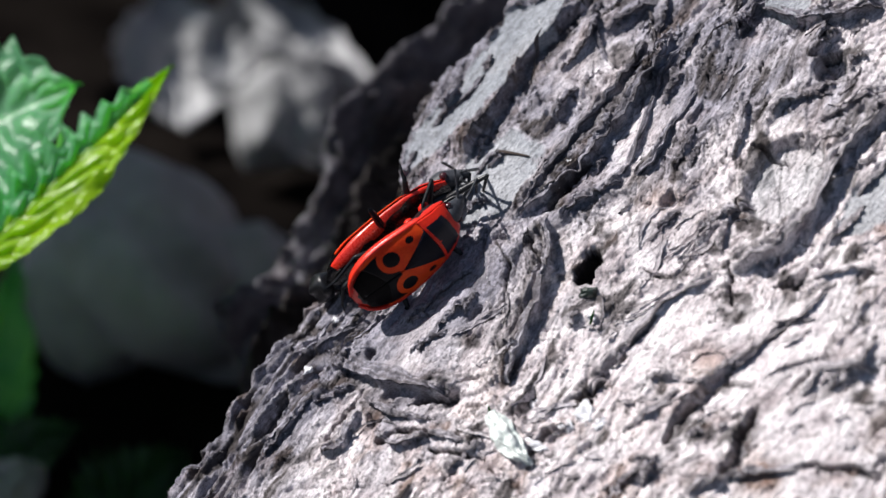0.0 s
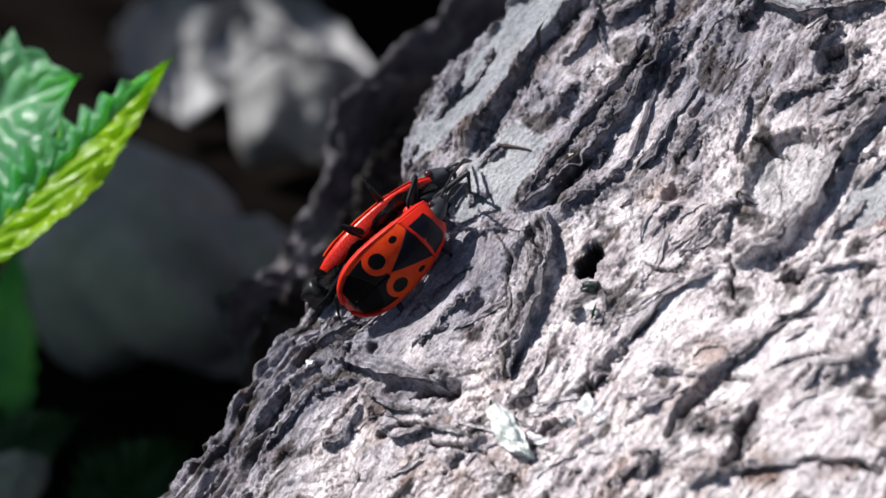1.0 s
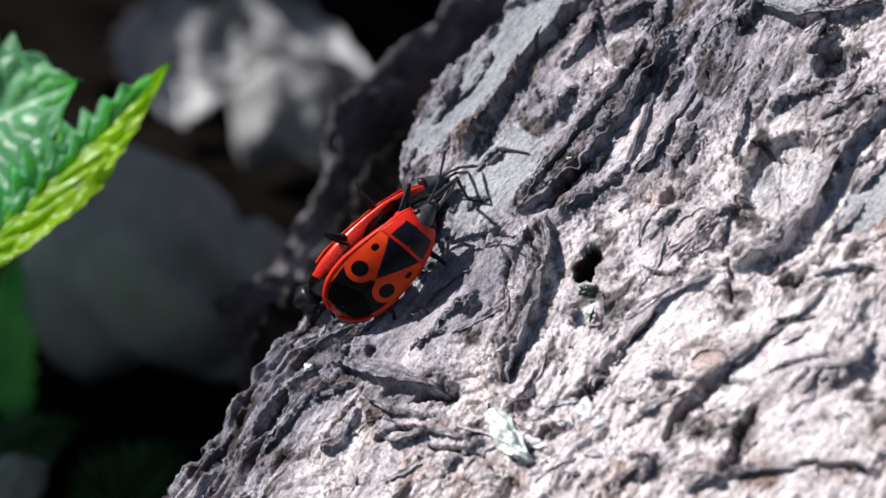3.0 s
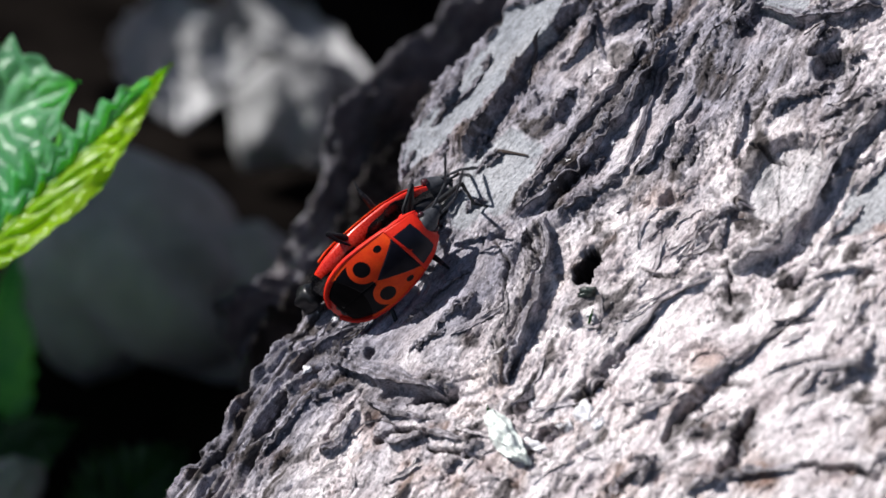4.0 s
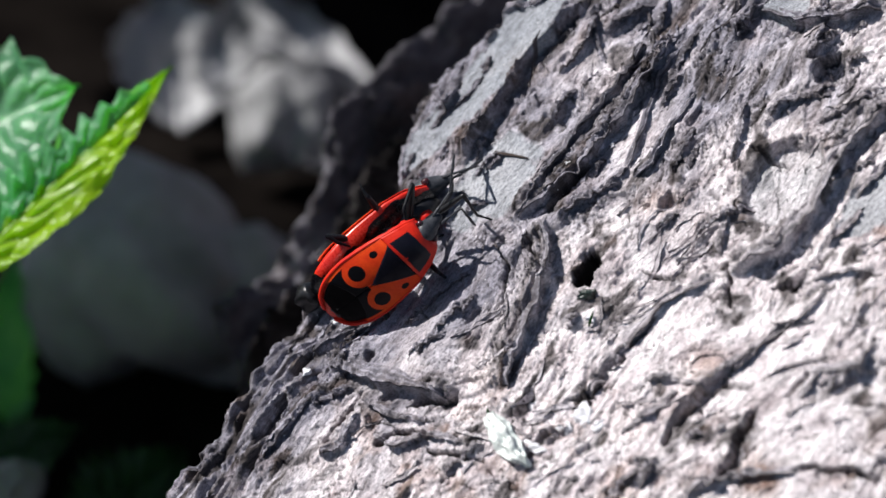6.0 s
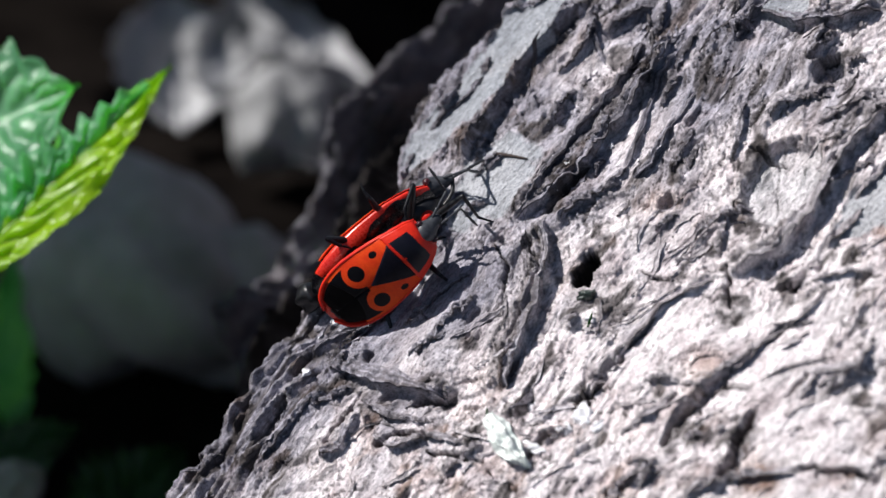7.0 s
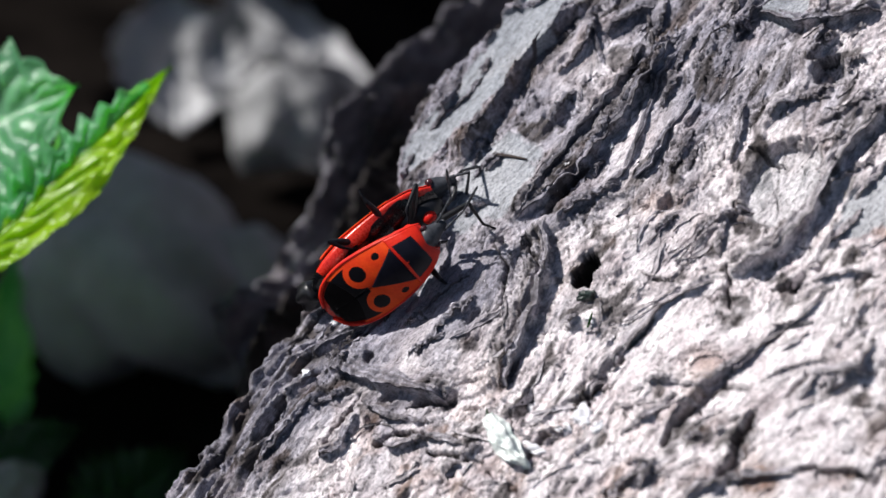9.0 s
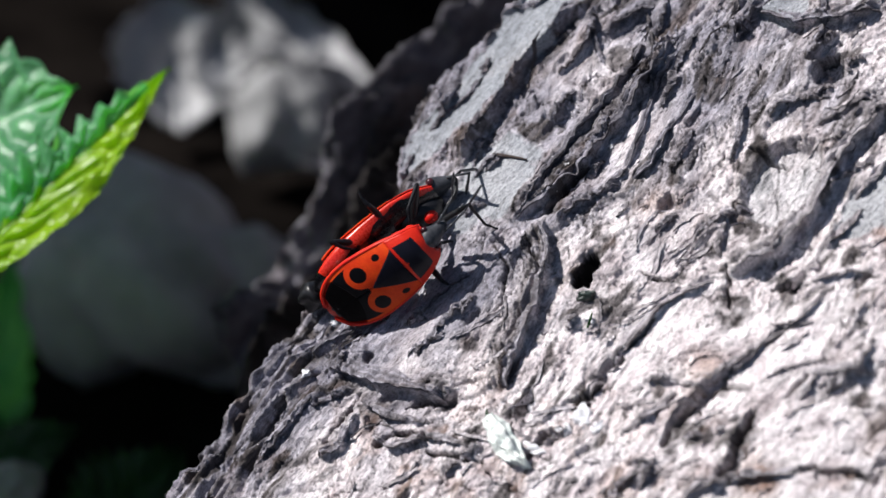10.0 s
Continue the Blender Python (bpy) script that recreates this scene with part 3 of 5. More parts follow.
def bark_height(s, q):
    """Height of the finished bark at any places (s, q), between its grid points."""
    s, q = np.asarray(s, float), np.asarray(q, float)
    gs, gq, gh = HEIGHTS["s"], HEIGHTS["q"], HEIGHTS["h"]
    i, j = np.clip(np.searchsorted(gs, s) - 1, 0, len(gs) - 2), np.clip(np.searchsorted(gq, q) - 1, 0, len(gq) - 2)
    u, v = (s - gs[i]) / (gs[i + 1] - gs[i]), (q - gq[j]) / (gq[j + 1] - gq[j])
    return gh[i, j] * (1 - u) * (1 - v) + gh[i + 1, j] * u * (1 - v) + gh[i, j + 1] * (1 - u) * v + gh[i + 1, j + 1] * u * v


def build_trunk():
    fine = 0.09
    s = np.concatenate([np.linspace(-90, -27, 40)[:-1], np.arange(-27, 32, fine), np.linspace(32, 1200, 110)])
    q = np.concatenate([np.linspace(-36, -27, 12)[:-1], np.arange(-27, -9, 0.2), np.arange(-9, 34, fine), np.linspace(34, 70, 28)])
    # underside: half an ellipse from the one side round to the other
    an = np.linspace(0, math.pi, 40)[1:-1]
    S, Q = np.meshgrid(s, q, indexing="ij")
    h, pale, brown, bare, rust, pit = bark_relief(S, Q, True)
    h = h - 0.0045 * np.clip(Q - 12, 0, 99) ** 2
    HEIGHTS.update(s=s, q=q, h=h)
    Su, A = np.meshgrid(s, an, indexing="ij")
    low = h[:, -1:] + (h[:, :1] - h[:, -1:]) * (A / math.pi)
    wob = 2.0 * fbm(Su / 12, A * 5, 4, 30)
    Qu, Hu = 17 + (53 + wob * np.sin(A)) * np.cos(A), low - (46 + 2 * wob) * np.sin(A)
    allS, allQ, allH = np.hstack([S, Su]), np.hstack([Q, Qu]), np.hstack([h, Hu])
    verts = np.stack([allS, allQ, allH], -1).reshape(-1, 3)
    nv = len(q) + len(an)
    faces = grid_faces(len(s), nv, True)[:, ::-1]
    pad = lambda f, v: np.hstack([f, np.full(Su.shape, v)])
    trunk = thing("tree_trunk", "weathered grey tree trunk with cracked flaking bark", "tree trunk", TRUNK)
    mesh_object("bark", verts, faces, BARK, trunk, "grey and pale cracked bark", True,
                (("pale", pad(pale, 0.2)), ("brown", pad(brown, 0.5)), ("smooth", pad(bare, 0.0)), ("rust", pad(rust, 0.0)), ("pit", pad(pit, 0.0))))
    for row, way in ((0, 1), (len(s) - 1, -1)):
        ring = verts[row * nv:(row + 1) * nv:8]
        mid = ring.mean(0)
        k = len(ring)
        mesh_object("sawn_end", np.vstack([ring, mid]), [(i, (i + 1) % k, k)[::way] for i in range(k)], TWIG, trunk)
    return trunk


def bark_flake(trunk, line, high, wide, seed):
    """A loose strip of bark along a lip, its free edge lifted clear of the layer below."""
    nu, nv = 70, 16
    t = np.linspace(0.04, 0.96, nu) * (len(line) - 1)
    ls, lq = np.interp(t, range(len(line)), [p[0] for p in line]), np.interp(t, range(len(line)), [p[1] for p in line])
    soft = np.ones(9) / 9
    ls[4:-4], lq[4:-4] = np.convolve(ls, soft, "valid"), np.convolve(lq, soft, "valid")
    ds, dq = np.gradient(ls), np.gradient(lq)
    size = np.hypot(ds, dq)
    ns, nq = -dq / size, ds / size
    u, v = np.meshgrid(np.linspace(0, 1, nu), np.linspace(0, 1, nv), indexing="ij")
    taper = np.sin(np.clip(u, 0.02, 0.98) * math.pi) ** 0.6
    ragged = 0.35 * fbm(u * 9, u * 0, 4, seed, 0.65)
    across = (-0.22 - 0.30 * ragged) * (1 - v) + v * (0.9 + 0.3 * fbm(u * 5, u * 0 + 3, 3, seed)) * wide * taper
    s, q = ls[:, None] + ns[:, None] * across, lq[:, None] + nq[:, None] * across
    inner = np.maximum(across, 0.12)
    base = bark_height(ls[:, None] + ns[:, None] * inner, lq[:, None] + nq[:, None] * inner)
    strand = 0.05 * np.sin(v * wide * 14 + 4 * fbm(u * 4, v, 2, seed)) + 0.05 * fbm(u * 22, v * 7, 3, seed + 2, 0.6)
    lift = (0.22 + 0.25 * fbm(u * 4, v * 2, 3, seed + 1)) * (1 - v ** 1.5) * taper - 0.25 * v ** 3 - 0.2 * (1 - taper)
    top = np.stack([s, q, base + lift + strand], -1).reshape(-1, 3)
    low = top - np.array([0, 0, 0.16 + 0.06 * (seed % 3)])
    f, k = grid_faces(nu, nv), nu * nv
    rim = np.concatenate([np.arange(nv), np.arange(1, nu) * nv + nv - 1, (nu - 1) * nv + np.arange(nv - 2, -1, -1), np.arange(nu - 2, 0, -1) * nv])
    nxt = np.roll(rim, -1)
    pale = np.full((nu, nv), 0.5 * ease(2, 14, lq.mean() - 0.25 * ls.mean()))
    brown = np.clip(0.5 + 0.5 * np.sin(v * wide * 15 + 4 * fbm(u * 4, v, 2, seed)), 0, 1) * (0.75 - 0.5 * v)
    both = lambda a: np.concatenate([a.ravel(), a.ravel()])
    mesh_object("bark_flake", np.vstack([top, low]), np.vstack([f, f[:, ::-1] + k, np.stack([nxt, rim, rim + k, nxt + k], -1)]), BARK, trunk, "",
                True, (("pale", both(pale)), ("brown", both(brown)), ("smooth", both(pale * 0))))


def clear_of_holes(line):
    return all(math.hypot(p[0] - c[0][0], p[1] - c[0][1]) > 2.2 for p in line for c, _, _, deep, _ in DENTS if deep > 2)


trunk = build_trunk()
for number, (line, high, wide) in enumerate(LIPS):
    if number != 9:
        bark_flake(trunk, line, high, wide * 0.6, 90 + number)
for number, (line, high, wide) in enumerate(x for x in SMALL_LIPS if x[1] > 0.36 and clear_of_holes(x[0])):
    bark_flake(trunk, line, high, wide * 0.7, 120 + number)


def slivers(trunk, count):
    """Frayed strips of bark lying along the grain, one end lifted."""
    rnd = np.random.RandomState(11)
    nu, nv = 16, 4
    u, v = np.meshgrid(np.linspace(0, 1, nu), np.linspace(-1, 1, nv), indexing="ij")
    f, k = grid_faces(nu, nv), nu * nv
    rim = np.concatenate([np.arange(nv), np.arange(1, nu) * nv + nv - 1, (nu - 1) * nv + np.arange(nv - 2, -1, -1), np.arange(nu - 2, 0, -1) * nv])
    nxt = np.roll(rim, -1)
    faces = np.vstack([f, f[:, ::-1] + k, np.stack([nxt, rim, rim + k, nxt + k], -1)])
    made = 0
    while made < count:
        s, q = rnd.uniform(-25, 30), rnd.uniform(-5, 32)
        if any(math.hypot((s - c[0][0]) / rs, (q - c[0][1]) / rq) < 1 for c, rs, rq in BARE + FLAT[:4] + tuple(d[:3] for d in DENTS[:2])) or q < np.interp(s, [p[0] for p in EDGE][::-1], [p[1] for p in EDGE][::-1]) + 0.8:
            continue
        if not clear_of_holes([(s, q)]):
            continue
        if float(fbm(np.array([s / 5]), np.array([q / 4]), 2, 47)[0]) < -0.12:
            continue
        turn = 0.02 + 0.6 * float(ease(-1, 14, q - 0.5 * s - 4)) + rnd.normal(0, 0.30)
        long, wide = 0.8 + 3.2 * rnd.rand() ** 1.6, rnd.uniform(0.03, 0.13)
        bow = rnd.normal(0, 0.10)
        t = (u - 0.5) * long
        off = bow * long * (1 - (2 * u - 1) ** 2) + v * wide * np.sin(np.clip(u * 0.94 + 0.03, 0, 1) * math.pi) ** 0.8 * (1 + 0.9 * fbm(u * 9, v * 2, 2, made)) + 0.10 * fbm(u * 4, v * 0.3, 3, made)
        S = s + t * math.cos(turn) - off * math.sin(turn)
        Q = q + t * math.sin(turn) + off * math.cos(turn)
        low = bark_height(S, Q)
        low[1:-1] = (low[:-2] + 2 * low[1:-1] + low[2:]) / 4
        lift = 0.06 + 0.09 * rnd.rand() + rnd.uniform(0, 0.3) * np.abs(u - rnd.randint(2)) ** 3 + 0.05 * np.abs(v)
        top = np.stack([S, Q, low + lift], -1).reshape(-1, 3)
        under = top - np.array([0, 0, 0.09])
        tone = rnd.rand()
        pale = float(ease(1, 13, q - 0.25 * s)) * rnd.uniform(0.5, 1.0)
        full = lambda a: np.full(2 * k, a)
        mesh_object("bark_sliver", np.vstack([top, under]), faces, BARK, trunk, "", True,
                    (("pale", full(pale)), ("brown", full(0.85 * (1 - 0.7 * pale) if tone < 0.35 else 0.25 * tone)), ("smooth", full(0))))
        made += 1


slivers(trunk, 220)


# ---- ground ----
def build_ground():
    near = np.sinh(np.linspace(-7.2, 7.2, 170)) / math.sinh(7.2) * 60000
    x, y = np.meshgrid(near, near, indexing="ij")
    fade = np.exp(-np.hypot(x, y) / 600)
    z = 5.0 * fbm(x / 40, y / 40, 4, 40) * fade - 3 * (1 - fade)
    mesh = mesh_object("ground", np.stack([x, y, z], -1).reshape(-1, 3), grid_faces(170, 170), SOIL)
    tagged(mesh, "dark bare soil under leaf litter", "ground", kind="structure")


build_ground()


# ---- fire bugs: millimetres, y to the head, z to the back ----
WIDTH_Y = (-4.1, -3.95, -3.65, -3.2, -2.7, -2.0, -1.2, -0.2, 0.8, 1.6, 2.5, 3.2, 3.7)
WIDTH_X = (0.35, 0.9, 1.35, 1.72, 1.96, 2.12, 2.18, 2.12, 2.0, 1.86, 1.62, 1.35, 1.0)


def half_width(y):
    f = np.linspace(-4.1, 3.7, 300)
    w = np.interp(f, WIDTH_Y, WIDTH_X)
    w[6:-6] = np.convolve(w, np.ones(13) / 13, "valid")
    return np.interp(y, f, w)


def back_height(x, y):
    r = np.clip(np.abs(x) / half_width(y), 0, 1)
    dome = 0.28 + 0.62 * (1 - r ** 2.4)
    slope = np.interp(y, (-4.1, -3.2, -1.0, 1.4, 2.7, 3.7), (0.3, 0.6, 0.9, 1.05, 1.0, 0.62))
    arch = np.interp(y, (-4.1, -2.5, -1.0, 0.5, 1.6, 2.6, 3.7), (-0.62, -0.3, -0.05, 0.25, 0.42, 0.38, 0.12))
    return dome * slope - 0.12 + 0.10 * ease(0.9, 1.0, r) + arch


def shell(name, x, y, lift, mat, parent, mark=None, thick=0.13, label=""):
    """A piece of the back between grids x and y, with thickness and rolled edges."""
    nu, nv = x.shape
    u, v = np.meshgrid(np.linspace(0, 1, nu), np.linspace(0, 1, nv), indexing="ij")
    rim = np.minimum(np.minimum(u, 1 - u) * nu, np.minimum(v, 1 - v) * nv)
    roll = 0.5 * thick * (1 - np.clip(rim / 2.5, 0, 1)) ** 2
    z = back_height(x, y) + lift - roll
    top = np.stack([x, y, z], -1).reshape(-1, 3)
    low = np.stack([x, y, back_height(x, y) + lift - thick], -1).reshape(-1, 3)
    f = grid_faces(nu, nv)
    n = nu * nv
    ring = np.concatenate([np.arange(nv), np.arange(1, nu) * nv + nv - 1, (nu - 1) * nv + np.arange(nv - 2, -1, -1), np.arange(nu - 2, 0, -1) * nv])
    nxt = np.roll(ring, -1)
    faces = np.vstack([f, f[:, ::-1] + n, np.stack([nxt, ring, ring + n, nxt + n], -1)])
    mk = np.zeros(n) if mark is None else mark(x, y).ravel()
    ob = mesh_object(name, np.vstack([top, low]), faces, mat, parent, label, True, (("mark", np.concatenate([mk, mk])),))
    bm = bmesh.new()
    bm.from_mesh(ob.data)
    bmesh.ops.recalc_face_normals(bm, faces=bm.faces)
    bm.to_mesh(ob.data)
    bm.free()
    return ob


def spot(x, y, cx, cy, rx, ry, soft=0.08):
    return np.clip(0.5 + (1 - np.hypot((x - cx) / rx, (y - cy) / ry)) * min(rx, ry) / soft * 0.5, 0, 1)


def fire_bug(name, label, legs, feelers, belly_black, wing_open=0.0, tail_out=0.0, arch=1.0, belly_from=20):
    bug = thing(name, label, "insect", group="pair of fire bugs")
    # belly and side margin
    ys = np.concatenate([np.linspace(-4.1, -3.8, 12), np.linspace(-3.75, 3.2, 70), np.linspace(3.25, 3.7, 10)])
    an = np.linspace(0, 2 * math.pi, 64, endpoint=False)
    Y, A = np.meshgrid(ys, an, indexing="ij")
    w = half_width(Y)
    deep = np.interp(Y, (-4.1, -3.6, -2.3, 0, 2.4, 3.7), (0.2, 0.75, 1.25, 1.35, 1.2, 0.6))
    cx = np.sign(np.cos(A)) * np.abs(np.cos(A)) ** 0.75
    X = w * cx
    top = back_height(X * 0.98, Y) - 0.10
    Z = np.where(np.sin(A) >= 0, top, -deep * np.abs(np.sin(A)) ** 0.8 + back_height(w, Y) - 0.10)
    X = X * (1 - 0.10 * ease(0.0, 0.9, -np.sin(A)))
    ang = np.degrees(np.arctan2(-np.sin(A), np.abs(np.cos(A))))
    stripe = ease(belly_from, belly_from + 5, ang + 5 * np.sin(Y * 3.7) + 16 * np.exp(-((Y - 1.6) / 1.0) ** 2))
    tail = ease(-3.3, -3.5, Y) * ease(5, 12, ang) if tail_out < 0 else ease(-3.15, -3.4, Y + 0.15 * np.sin(4 * A))
    mark = np.maximum(stripe * belly_black, tail)
    body = mesh_object("abdomen", np.stack([X, Y, Z], -1).reshape(-1, 3), np.vstack([grid_faces(len(ys), 64, True)]), GLOSS, bug,
                       "red-margined abdomen with a black belly", True, (("mark", mark),))
    cap = ball((0, -3.5 - tail_out, -0.62), (0.8, 0.62, 0.62 if tail_out < 0 else 0.74))
    cap = ([p * (1 + 0.10 * noise.noise(p * 1.7)) for p in cap[0]], cap[1])
    mesh_object("tail_tip", *cap, BLACK, bug, "black tip of the abdomen")
    # the raised red rim round the back
    for sd in (-1, 1) if wing_open == 0 else ():
        yy = np.linspace(-4.05, 3.5, 26)
        pts = [(sd * (float(half_width(v)) - 0.05), float(v), float(back_height(half_width(v), v)) - 0.02) for v in yy]
        mesh_object("side_margin", *tube(pts, [0.12 if v < 1.3 else 0.09 for v in yy], 8, 2), RED, bug, attributes=())
    # pronotum
    u, v = np.meshgrid(np.linspace(-1, 1, 56), np.linspace(0, 1, 34), indexing="ij")
    y = 1.56 + v * 2.1 - 0.05 * u ** 2 - 0.2 * v * (1 - u ** 2)
    x = u * (half_width(y) - 0.04)
    shell("pronotum", x, y, 0.16 + 0.05 * np.sin(v * math.pi), RED, bug,
          lambda x, y: np.minimum(ease(0.76, 0.69, np.abs(x) / half_width(y)), np.minimum(ease(1.76, 1.84, y + 0.05 * x * x), ease(3.14, 3.04, y + 0.08 * np.exp(-(x / 0.3) ** 2) + 0.12 * np.abs(x)))) * (1 - 0.8 * ease(0.10, 0.04, np.abs(x)) * ease(2.1, 1.8, y)),
          label="red pronotum with a black middle panel")
    # fore wings, with two black dots each
    for sd in (-1, 1):
        u, v = np.meshgrid(np.linspace(0, 1, 48), np.linspace(0, 1, 72), indexing="ij")
        rear = -2.1 - 0.7 * u ** 1.5
        y = 1.55 + (rear - 1.55) * v
        x = sd * (0.015 + u * (half_width(y) - 0.10))
        ob = shell("fore_wing", x, y, 0.10, WING, bug,
                   lambda x, y: np.maximum.reduce([spot(x, y, sd * 1.14, -1.0, 0.50, 0.50), spot(x, y, sd * 1.42, 0.55, 0.20, 0.26),
                                                   np.minimum(1 - spot(x, y, sd * 1.10, -0.95, 0.92, 0.90), np.minimum(ease(-1.0, -1.1, y), ease(0.27, 0.33, half_width(y) - np.abs(x))))]),
                   label="orange-red fore wing with two black dots")
        ob.rotation_euler = (0, -sd * radians(wing_open), sd * radians(wing_open * 0.3))
    # scutellum
    u, v = np.meshgrid(np.linspace(-1, 1, 40), np.linspace(0, 1, 40), indexing="ij")
    y = 1.58 - 2.40 * v
    x = u * (1.32 * (1 - v) ** 0.95 + 0.02)
    shell("scutellum", x, y, 0.15 + 0.05 * (1 - np.abs(u)), SHIELD, bug, label="blue-black triangular shield")
    # wing membranes
    for sd in (-1, 1):
        u, v = np.meshgrid(np.linspace(-0.02, 1, 34), np.linspace(0, 1, 34), indexing="ij")
        y = -1.7 - 0.5 * np.abs(u) ** 2 + (-3.75 + 0.6 * u ** 2 + 1.7) * v * 0.98
        y = np.maximum(y, -3.8)
        x = sd * u * (half_width(np.minimum(y, -1.0)) - 0.34)
        shell("wing_membrane", x, y, 0.06 + (0.02 if sd > 0 else 0), MEMBRANE, bug, thick=0.08, label="glossy black wing membrane")
    # head
    verts = []
    hy = np.linspace(2.85, 4.75, 18)
    fwd = 0.18
    hw = np.interp(hy, (2.85, 3.2, 3.55, 3.75, 4.1, 4.5, 4.75), (0.56, 0.62, 0.68, 0.62, 0.44, 0.32, 0.16))
    hz = np.interp(hy, (2.85, 3.5, 4.2, 4.75), (0.56, 0.54, 0.30, 0.05))
    hh = np.interp(hy, (2.85, 3.4, 4.0, 4.75), (0.52, 0.60, 0.45, 0.14))
    for yv, wv, zv, hv in zip(hy, hw, hz, hh):
        for a in np.linspace(0, 2 * math.pi, 24, endpoint=False):
            verts.append((wv * math.cos(a), yv + fwd, zv - hv * 0.35 + hv * math.sin(a)))
    faces = [tuple(int(k) for k in f) for f in grid_faces(18, 24, True)] + [tuple(range(24))[::-1], tuple(range(17 * 24, 18 * 24))]
    head = mesh_object("head", verts, faces, HEAD, bug, "blue-black wedge-shaped head")
    for sd in (-1, 1):
        mesh_object("eye", *ball((sd * 0.68, 3.74, 0.42), (0.17, 0.21, 0.20), 8, 12), EYE_MAT, head, "dark red bulging eye")
    mesh_object("beak", *tube([(0, 4.8, -0.1), (0, 4.4, -0.62), (0, 3.4, -0.95), (0, 1.9, -1.15)], [0.11, 0.11, 0.09, 0.05]), BLACK, bug)
    mesh_object("chest", *ball((0, 2.3, -0.55), (1.05, 1.45, 0.75)), BLACK, bug, "black chest under the shield")
    for sd in (-1, 1):
        for yv in (2.8, 1.5, 0.2):
            mesh_object("coxa", *ball((sd * 0.62, yv, -1.1), (0.34, 0.38, 0.32), 8, 12), RED if belly_black else BLACK, bug)
    if arch != 1.0:
        for ob in bug.children:
            if ob.name.split(".")[0] in ("abdomen", "pronotum", "fore_wing", "scutellum", "wing_membrane"):
                for v in ob.data.vertices:
                    if v.co.z > 0:
                        v.co.z *= arch
    limbs = []
    for pts in legs:
        hip = Vector(pts[0])
        knee, ankle, toe = (Vector(p) - hip for p in pts[1:])
        leg = mesh_object("leg", *tube([(0, 0, 0), knee * 0.3, knee * 0.7, knee], [0.15, 0.21, 0.18, 0.12], 10, 4), BLACK, bug, "black jointed leg")
        leg.location = hip * MM
        mesh_object("shin", *tube([knee, (knee + ankle) / 2, ankle], [0.13, 0.10, 0.085], 8, 3), GREYBLACK, leg)
        way = toe - ankle
        mesh_object("foot", *tube([ankle, ankle + way * 0.3, ankle + way * 0.36, ankle + way * 0.66, ankle + way * 0.72, toe], [0.09, 0.075, 0.055, 0.07, 0.05, 0.045], 8, 2), GREYBLACK, leg)
        limbs.append(leg)
    made, tips = [], []
    for base in feelers:
        ob = mesh_object("antenna", *tube([(0, 0, 0), (0, 0.62, 0)], [0.07, 0.10], 8, 3), HEAD, bug, "grey-black four-jointed antenna")
        ob.location = Vector(base) * MM
        mesh_object("antenna_joint", *tube([(0, 0.64, 0), (0, 1.2, 0), (0, 1.74, 0)], [0.05, 0.07, 0.085], 8, 3), HEAD, ob)
        tip = mesh_object("antenna_tip", *[a + b if k == 0 else a + [tuple(i + 99 for i in f) for f in b] for k, (a, b) in enumerate(zip(
            *(tube(line, rad, 9, 4) for line, rad in (([(0, 0, 0), (0, 0.5, 0), (0, 0.98, 0)], [0.05, 0.07, 0.085]), ([(0, 1.0, 0), (0, 1.65, 0.02), (0, 2.28, 0.0)], [0.065, 0.10, 0.05])))))], HEAD, ob)
        tip.location = (0, 1.75 * MM, 0)
        made.append(ob)
        tips.append(tip)
    return bug, made, tips, limbs


FRONT_LEGS = (
    ((1.58, 2.27, -0.72), (2.47, 2.46, 0.58), (3.93, 2.39, -0.89), (4.41, 2.67, -0.95)),
    ((0.12, 4.04, -1.16), (-0.07, 6.74, 0.40), (2.28, 6.30, -1.54), (3.40, 6.85, -1.59)),
    ((1.00, 3.10, -1.20), (1.45, 3.50, -1.70), (1.95, 3.85, -2.30), (2.25, 4.05, -2.45)),
    ((1.85, -1.39, -0.96), (3.10, -1.98, -0.25), (3.25, -3.39, -1.57), (3.2, -3.98, -1.71)),
    ((-0.19, -0.87, -2.04), (-0.83, -2.07, -2.4), (-0.01, -3.84, -3.15), (0.21, -4.41, -3.64)),
    ((-0.21, -2.78, -1.83), (-0.11, -3.84, -2.1), (1.36, -4.46, -2.91), (1.96, -4.6, -3.07)),
)
REAR_LEGS = (
    ((0.56, 1.81, -0.88), (1.99, 3.21, 0.18), (2.27, 2.21, -0.67), (1.87, 1.78, -1.36)),
    ((0.22, 1.02, -0.76), (2.6, 1.06, 0.76), (2.8, 1.06, 1.08), (3.01, 1.14, 1.42)),
    ((0.64, -0.14, -0.53), (2.89, -1.77, 0.11), (2.54, -1.5, -0.34), (2.05, -1.11, -0.65)),
    ((-0.55, 2.0, -1.1), (-1.9, 3.0, -0.7), (-2.6, 3.4, -1.9), (-2.9, 3.9, -2.1)),
    ((-0.37, 1.36, -0.13), (-1.42, 2.68, 0.72), (-2.67, 2.14, 1.2), (-3.31, 1.96, 1.4)),
)
bug_a, feelers_a, feeler_tips_a, _ = fire_bug("fire_bug", "red and black fire bug walking on the bark, its back up", FRONT_LEGS,
                                              ((-0.34, 4.55, 0.2), (0.34, 4.55, 0.2)), 1.0, tail_out=-0.3)
